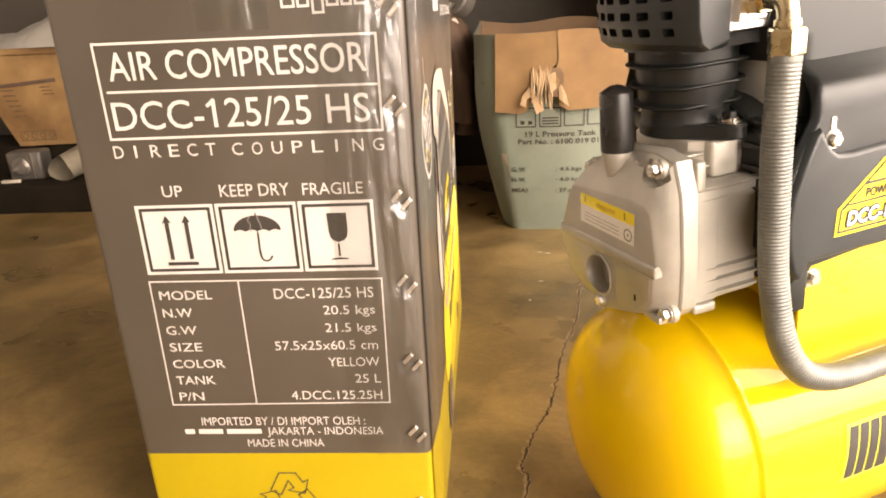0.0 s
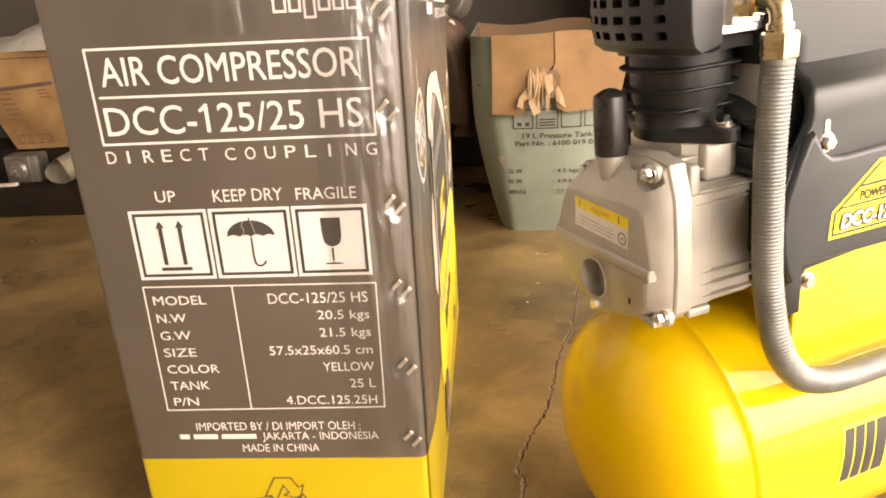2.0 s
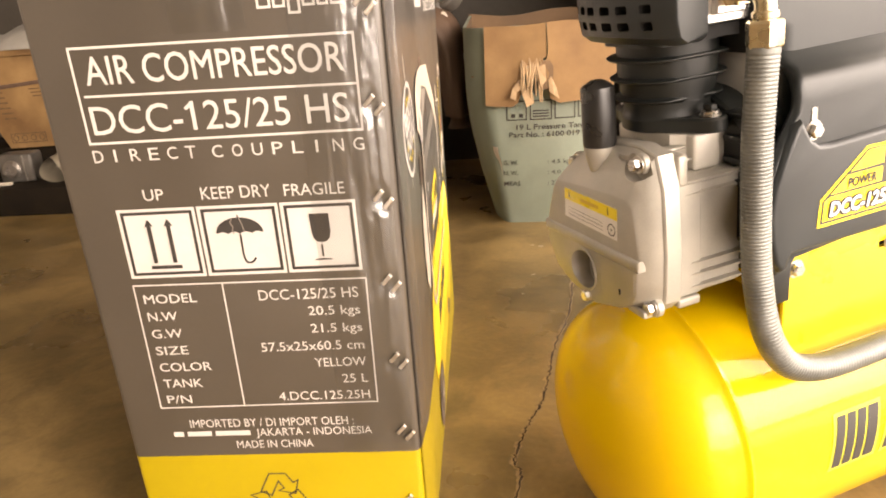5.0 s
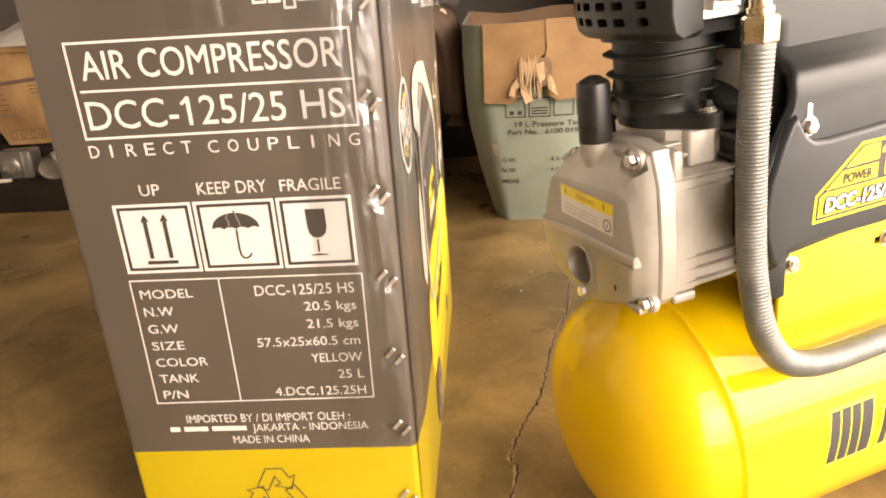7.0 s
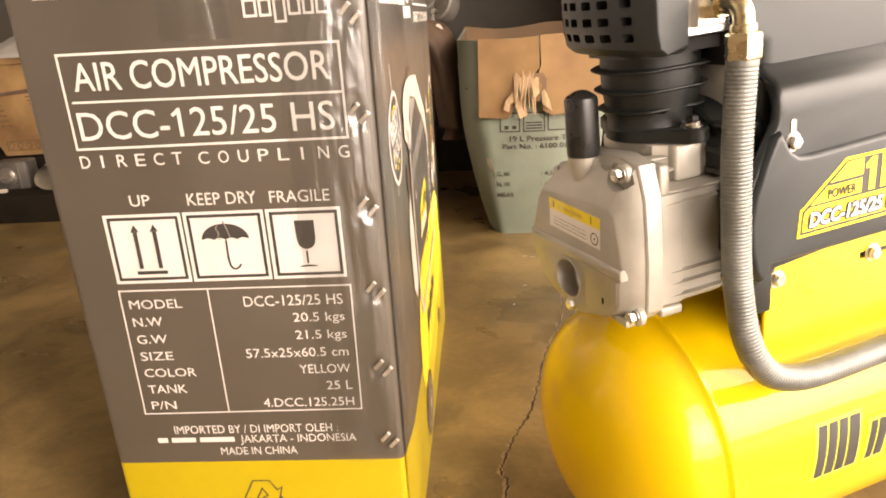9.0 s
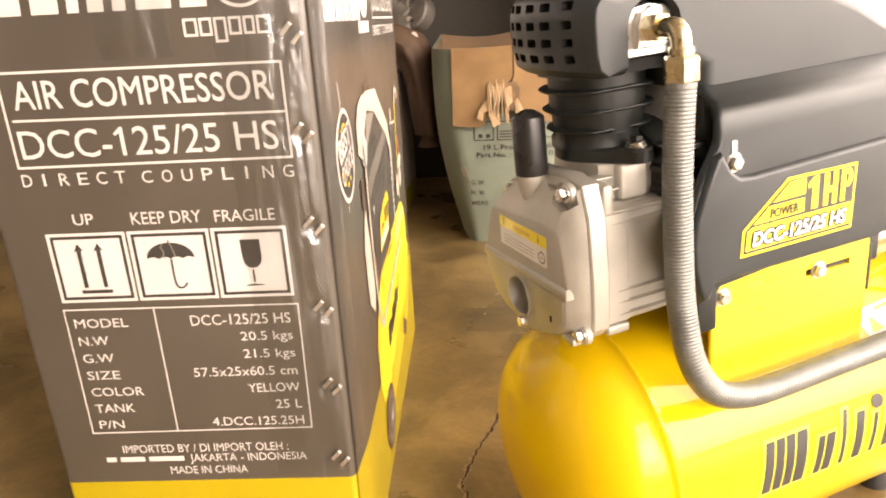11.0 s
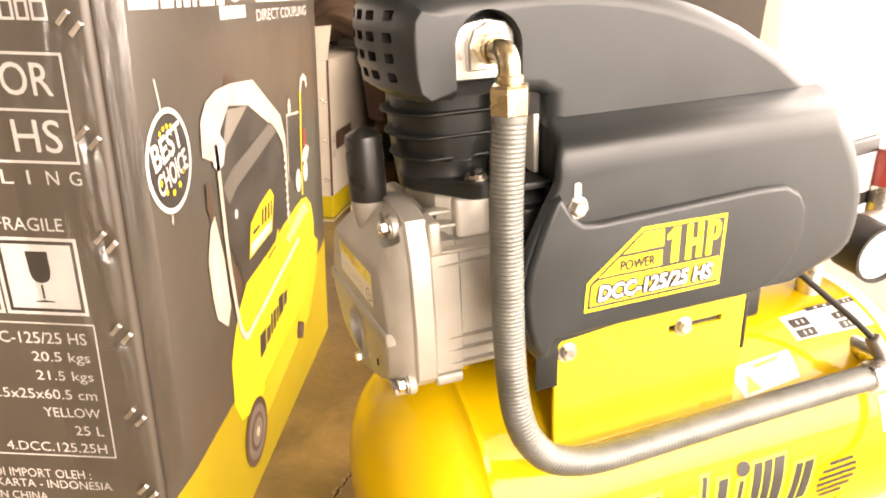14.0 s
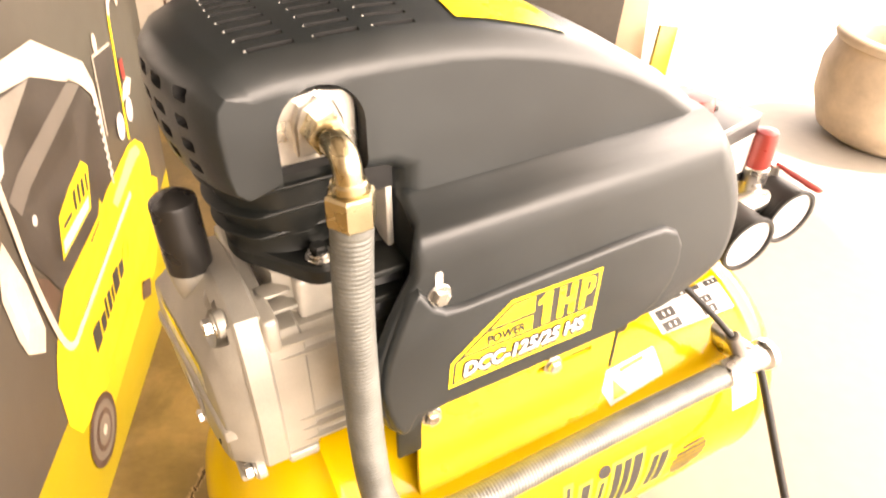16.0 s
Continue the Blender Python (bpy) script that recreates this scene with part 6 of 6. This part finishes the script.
    part("printed_disc", sheet(ring2d(-0.155, 0.37, 0.010, 0.010, 20), lambda u, v: Vector((-(hw - 0.012) * narrow(v) - 0.0125, 0.115 + (u + 0.165), v))), M["ink_mid"], c, smooth=0)
    # pale strip laid on to paint the highlight along a fold
    part("fold_highlight", subdivided_sheet(-0.108, -0.091, 0.118, 0.182, 4, 10, lambda u, v: print_on(u + 0.004 * math.sin(v * 60), v) + Vector((0, turn((u - 0.01 * (1 - v / h)) / ((hw - 0.012) * narrow(v)), v) - 0.0040 - 0.0010 * math.sin(v * 90), 0))), M["carton_pale"], c, "pale strip painted as a fold's highlight at the crumpled corner")
    return c


open_carton()


def floor_chips():
    """Tiny pale chips lying between the carton and the compressor."""
    for x, y, long, turned in ((0.4066, 0.873, 0.008, 10), (0.4232, 0.866, 0.010, -5), (0.3962, 0.712, 0.008, 8), (0.371, 0.625, 0.004, 30)):
        single("chip", box(-long / 2, long / 2, -0.0012, 0.0012, 0.0, 0.0010, 0.0003, 1), M["carton_pale"], "tiny pale chip lying on the concrete floor", "chip", group="chips on the floor", m=pose(x, y, 0.0002, 0, 0, turned))


floor_chips()


def pale_carton():
    c = thing("pale_carton", "pale stapled carton with a yellow band at its foot", "box", pose(0.155, 1.10, 0, 0, 0, -6.3))
    part("body", box(-0.25, 0.0, 0.0, 0.37, 0.0, 0.372, 0.004), M["carton_pale"], c)
    part("yellow_band", box(-0.2495, 0.0007, -0.0008, 0.3695, 0.004, 0.066, 0.0035), M["carton_yellow"], c)
    part("printed_line", box(-0.2496, 0.0012, -0.0013, 0.3696, 0.010, 0.0135, 0.001), M["ink_dark"], c)
    part("corner_crease", box(-0.0035, 0.0010, -0.0012, 0.002, 0.066, 0.372, 0.0004), M["ink_brown"], c)
    for y, z, s in ((0.012, 0.19, 0.012), (0.012, 0.155, 0.010)):
        part("printed_mark", stroke(quad(y, y + s, z, z + 0.012), 0.002, lambda u, v: Vector((0.0011, u, v)), True), M["ink_dark"], c, smooth=0)
    part("printed_block", sheet(quad(0.035, 0.16, 0.168, 0.21), lambda u, v: Vector((0.0011, u, v))), M["ink_brown"], c, smooth=0)
    for z in (0.11, 0.20, 0.29):
        for dx in (0.0, 0.008):
            bm = rod((-0.022 + dx, -0.0010, z), (-0.012 + dx, -0.0010, z - 0.012), 0.0009, 8)
            part("staple", bm, M["steel"], c)
    flap = subdivided_sheet(-0.245, -0.002, 0, 0.10, 8, 4, lambda u, v: Vector((u, 0.004 + v * 0.35, 0.372 + v * (0.45 + 0.25 * (u + 0.25) / 0.25))))
    part("raised_flap", flap, M["carton_pale"], c, "flap standing half open")
    return c


pale_carton()


def brown_sack():
    """Slumped brown sack lying on the pale carton, its end hanging down beside it."""
    line = even(spline([(0.060, 1.360, 0.436), (0.110, 1.345, 0.444), (0.160, 1.320, 0.455), (0.212, 1.300, 0.430), (0.236, 1.292, 0.372), (0.246, 1.288, 0.300), (0.250, 1.286, 0.235), (0.250, 1.286, 0.205)], 12), 0.0085)
    bm = bmesh.new()
    rows, n = [], 30
    up = Vector((0, 1, 0))
    for j, p in enumerate(line):
        v = j / (len(line) - 1)
        way = (line[min(j + 1, len(line) - 1)] - line[max(j - 1, 0)]).normalized()
        wide = (up - way * up.dot(way)).normalized()
        thick = way.cross(wide)
        size = (0.30 if j in (0, len(line) - 1) else 1.0) * (1.0 - 0.35 * v ** 2)
        ring = []
        for i in range(n):
            a = 2 * math.pi * i / n
            fold = 1 + 0.10 * math.sin(4 * a + 3.0 * v) + 0.07 * math.sin(7 * a - 5 * v) + 0.05 * noise.noise((math.cos(a) * 2, math.sin(a) * 2, v * 7))
            ring.append(bm.verts.new(p + wide * (0.080 * size * fold * math.cos(a)) + thick * (0.046 * size * fold * math.sin(a))))
        rows.append(ring)
    for a, b in zip(rows, rows[1:]):
        for i in range(n):
            k = (i + 1) % n
            bm.faces.new((a[i], a[k], b[k], b[i]))
    bm.faces.new(rows[0][::-1])
    bm.faces.new(rows[-1])
    bmesh.ops.recalc_face_normals(bm, faces=list(bm.faces))
    c = thing("sack", "slumped dark brown cloth sack draped over a pale carton", "sack")
    part("body", bm, M["brown_cloth"], c, smooth=70)
    neck = lathe([(0.022, -0.012), (0.019, 0.0), (0.021, 0.010), (0.030, 0.024), (0.027, 0.026), (0.016, 0.010), (0.0, 0.004)], (0.250, 1.284, 0.210), (0.251, 1.282, 0.0), 18)
    part("gathered_mouth", neck, M["brown_cloth"], c, "gathered mouth of the sack", smooth=70)


brown_sack()


def pump_body():
    c = thing("pipe_fitting", "old grey cast-iron pump with a slanting pipe and flange", "pump", pose(-0.035, 0.03, 0.0))
    iron = M["grey_iron"]
    part("stand", box(-0.06, 0.10, 1.50, 1.66, 0.0, 0.44, 0.01), M["dark_wood"], c)
    part("pipe", rod((-0.06, 1.42, 0.73), (0.235, 1.30, 0.505), 0.027, 28, None, 0.003), iron, c)
    part("pipe", rod((-0.02, 1.55, 0.44), (0.225, 1.31, 0.468), 0.020, 24, None, 0.003), iron, c)
    part("collar", rod((0.215, 1.309, 0.520), (0.245, 1.297, 0.497), 0.036, 28, None, 0.004), iron, c)
    part("flange", rod((0.262, 1.27, 0.520), (0.285, 1.30, 0.505), 0.042, 32, None, 0.004), iron, c)
    part("elbow", lathe([(0.0, -0.045), (0.030, -0.036), (0.044, -0.010), (0.044, 0.012), (0.030, 0.036), (0.0, 0.044)], (0.235, 1.30, 0.480), (0.235, 1.26, 0.45), 28), iron, c)
    for k in range(5):
        a = 2 * math.pi * k / 5
        p = Vector((0.262 + 0.0 * k, 1.268 + 0.030 * math.cos(a), 0.515 + 0.030 * math.sin(a)))
        part("bolt", hexhead(p, p + Vector((-0.010, -0.012, 0.004)), 0.007), M["zinc"], c)
    part("plug", rod((0.250, 1.262, 0.462), (0.262, 1.236, 0.455), 0.015, 6, None, 0.002), M["carton_pale"], c, "pale plastic plug")
    return c


pump_body()


def left_clutter():
    single("low_platform", box(-2.1, -0.28, 1.29, 1.70, 0.0, 0.080, 0.006), M["dark_wood"], "low dark wooden platform along the wall", "platform")
    single("dark_crate", box(-1.9, -0.60, 1.47, 1.69, 0.0805, 0.165, 0.006), M["dark_wood"], "dark wooden crate on the low platform", "crate")
    # brown carton
    c = thing("brown_carton", "brown cardboard carton with dark tape, standing on a crate", "box", pose(-0.93, 1.46, 0.1655, 0, 0, 5))
    loops = []
    for z, k in ((0.0, 0.0), (0.004, 0.015), (0.272, 0.985), (0.277, 1.0)):
        left, right, back = -0.157 - 0.113 * k, 0.150 + 0.050 * k, 0.19 + 0.03 * k
        loops.append([Vector((left, 0.0, z)), Vector((right, 0.0, z)), Vector((right, back, z)), Vector((left, back, z))])
    part("body", loft(loops), M["kraft_pale"], c)
    strip = box(-0.215, 0.0, -0.0022, 0.0004, -0.0055, 0.0055, 0.0005)
    strip.transform(pose(-0.010, 0.0, 0.1870, 0, -4.5, 0))
    part("tape_strip", strip, M["ink_brown"], c, "thin dark strip across the carton")

    def on_front(u, v):
        return Vector((u, -0.0008, v))
    part("printed_frame", stroke(quad(-0.146, -0.046, 0.0160, 0.0420), 0.0028, on_front, True), M["ink_kraft"], c, smooth=0)
    for k in range(4):
        part("printed_mark", stroke(ring2d(-0.134 + 0.0255 * k, 0.0290, 0.0075, 0.0085, 10), 0.0024, on_front, True), M["ink_kraft"], c, smooth=0)
    for k in range(6):
        part("printed_bar", sheet(quad(-0.176 + 0.005 * k, -0.138 + 0.004 * k, 0.160 - 0.015 * k, 0.1645 - 0.015 * k), on_front), M["ink_kraft"], c, smooth=0)
    for k in range(3):
        part("printed_bar", sheet(quad(-0.062 + 0.004 * k, -0.030 + 0.004 * k, 0.166 - 0.010 * k, 0.1695 - 0.010 * k), on_front), M["ink_kraft"], c, smooth=0)
    part("lid_flap", box(-0.150, 0.150, -0.006, 0.020, 0.2600, 0.2640, 0.001), M["kraft_pale"], c)
    # greyish plastic bag, crumpled over the carton

    def bag(u, v):
        t = max(0.0, min(1.0, (v - 1.447) / 0.11))
        rise = (0.036 + 0.40 * max(0.0, u + 1.086)) * (1 - (1 - t) ** 2)
        return Vector((u, v, 0.4445 + rise + 0.007 * t * noise.noise((u * 22, v * 22, 0.3)) + 0.004 * t * noise.noise((u * 60, v * 30, 1.3))))
    b = subdivided_sheet(-1.19, -0.775, 1.447, 1.64, 40, 22, bag)
    res = bmesh.ops.extrude_face_region(b, geom=list(b.faces))
    for v in res["geom"]:
        if isinstance(v, bmesh.types.BMVert):
            v.co.z = 0.4432
    bmesh.ops.recalc_face_normals(b, faces=list(b.faces))
    single("plastic_bag", b, M["bag"], "crumpled whitish plastic bag lying on a brown carton", "bag", smooth=80)
    # small metal pump on the platform
    c = thing("metal_housing", "small bare metal housing with a round boss, on the low platform", "housing", pose(-1.030, 1.36, 0.0805, 0, 0, 8))
    part("body", box(-0.045, 0.050, 0.0, 0.07, 0.0, 0.082, 0.008, 3), M["grey_iron"], c)
    part("boss", lathe([(0.026, 0.0), (0.026, 0.008), (0.021, 0.011), (0.018, 0.017), (0.012, 0.018), (0.010, 0.012), (0.0, 0.012)], (-0.006, 0.002, 0.040), (-0.006, -1, 0.040), 24), M["alloy_dark"], c)
    part("stub", rod((-0.014, 0.002, 0.036), (-0.018, -0.026, 0.036), 0.006, 16, None, 0.001), M["alloy_dark"], c)
    part("foot", box(-0.058, -0.006, -0.030, -0.016, 0.0, 0.009, 0.002), M["carton_pale"], c, "pale strip at its foot")
    part("fin", box(0.026, 0.030, -0.006, 0.07, 0.004, 0.078, 0.001), M["alloy_dark"], c)
    # rolled paper with a torn notch, its open end towards the room
    c = thing("paper_roll", "torn roll of whitish paper lying on the low platform", "paper", pose(-0.905, 1.335, 0.0805, 0, 0, -20))
    bm = bmesh.new()
    rows = []
    for j in range(15):
        t = j / 14
        ring = []
        for i in range(33):
            a = 2 * math.pi * (i / 32) * 1.04 + 0.9
            r = 0.042 + 0.004 * t + 0.0018 * (i / 32)
            lip = -0.010 * math.sin(a * 2 + 0.6) * (1 - t) ** 2
            rag = (0.010 * math.sin(5 * a) + 0.016 * math.exp(-((a - 2.0) / 0.25) ** 2) * -1) * t * t
            ring.append(bm.verts.new((r * math.cos(a) * 1.05, 0.150 * t + lip + rag, 0.0365 + r * math.sin(a) * 0.83 + 0.028 * t)))
        rows.append(ring)
    for a, b2 in zip(rows, rows[1:]):
        for i in range(32):
            bm.faces.new((a[i], a[i + 1], b2[i + 1], b2[i]))
    part("sheet", bm, M["paper"], c, smooth=70)


left_clutter()


def right_side():
    # leaning pale board, yellow strip, round planter out in the light
    bm = box(-0.036, 0.036, -0.007, 0.007, 0.0, 0.56, 0.003)
    single("leaning_board", bm, M["board"], "pale wooden board leaning against the wall's end", "board", m=pose(1.152, 1.20, 0.0035, -3, -4, 8))
    bm = box(-0.023, 0.023, -0.005, 0.005, 0.0, 0.20, 0.002)
    single("yellow_slat", bm, M["carton_yellow"], "short yellow slat leaning beside a board", "slat", m=pose(1.200, 1.15, -0.0005, -4, 3, 8))
    prof = [(0.0, 0.0), (0.115, 0.0), (0.150, 0.02), (0.180, 0.09), (0.186, 0.16), (0.174, 0.21), (0.156, 0.23), (0.141, 0.222), (0.150, 0.17), (0.132, 0.06), (0.0, 0.05)]
    c = thing("round_planter", "large round earthen planter out in the daylight", "planter", pose(1.73, 1.02, -0.001))
    part("bowl", lathe(prof, (0, 0, 0), (0, 0, 1), 48), M["pot"], c, smooth=60)
    part("soil", lathe([(0.0, 0.172), (0.07, 0.170), (0.147, 0.165), (0.147, 0.15), (0.0, 0.15)], (0, 0, 0), (0, 0, 1), 32), M["dark_wood"], c, "dark soil")
    part("rim", lathe([(0.157, 0.216), (0.175, 0.213), (0.181, 0.222), (0.176, 0.233), (0.157, 0.235), (0.152, 0.225), (0.157, 0.216)], (0, 0, 0), (0, 0, 1), 48), M["pot"], c, smooth=60)


right_side()
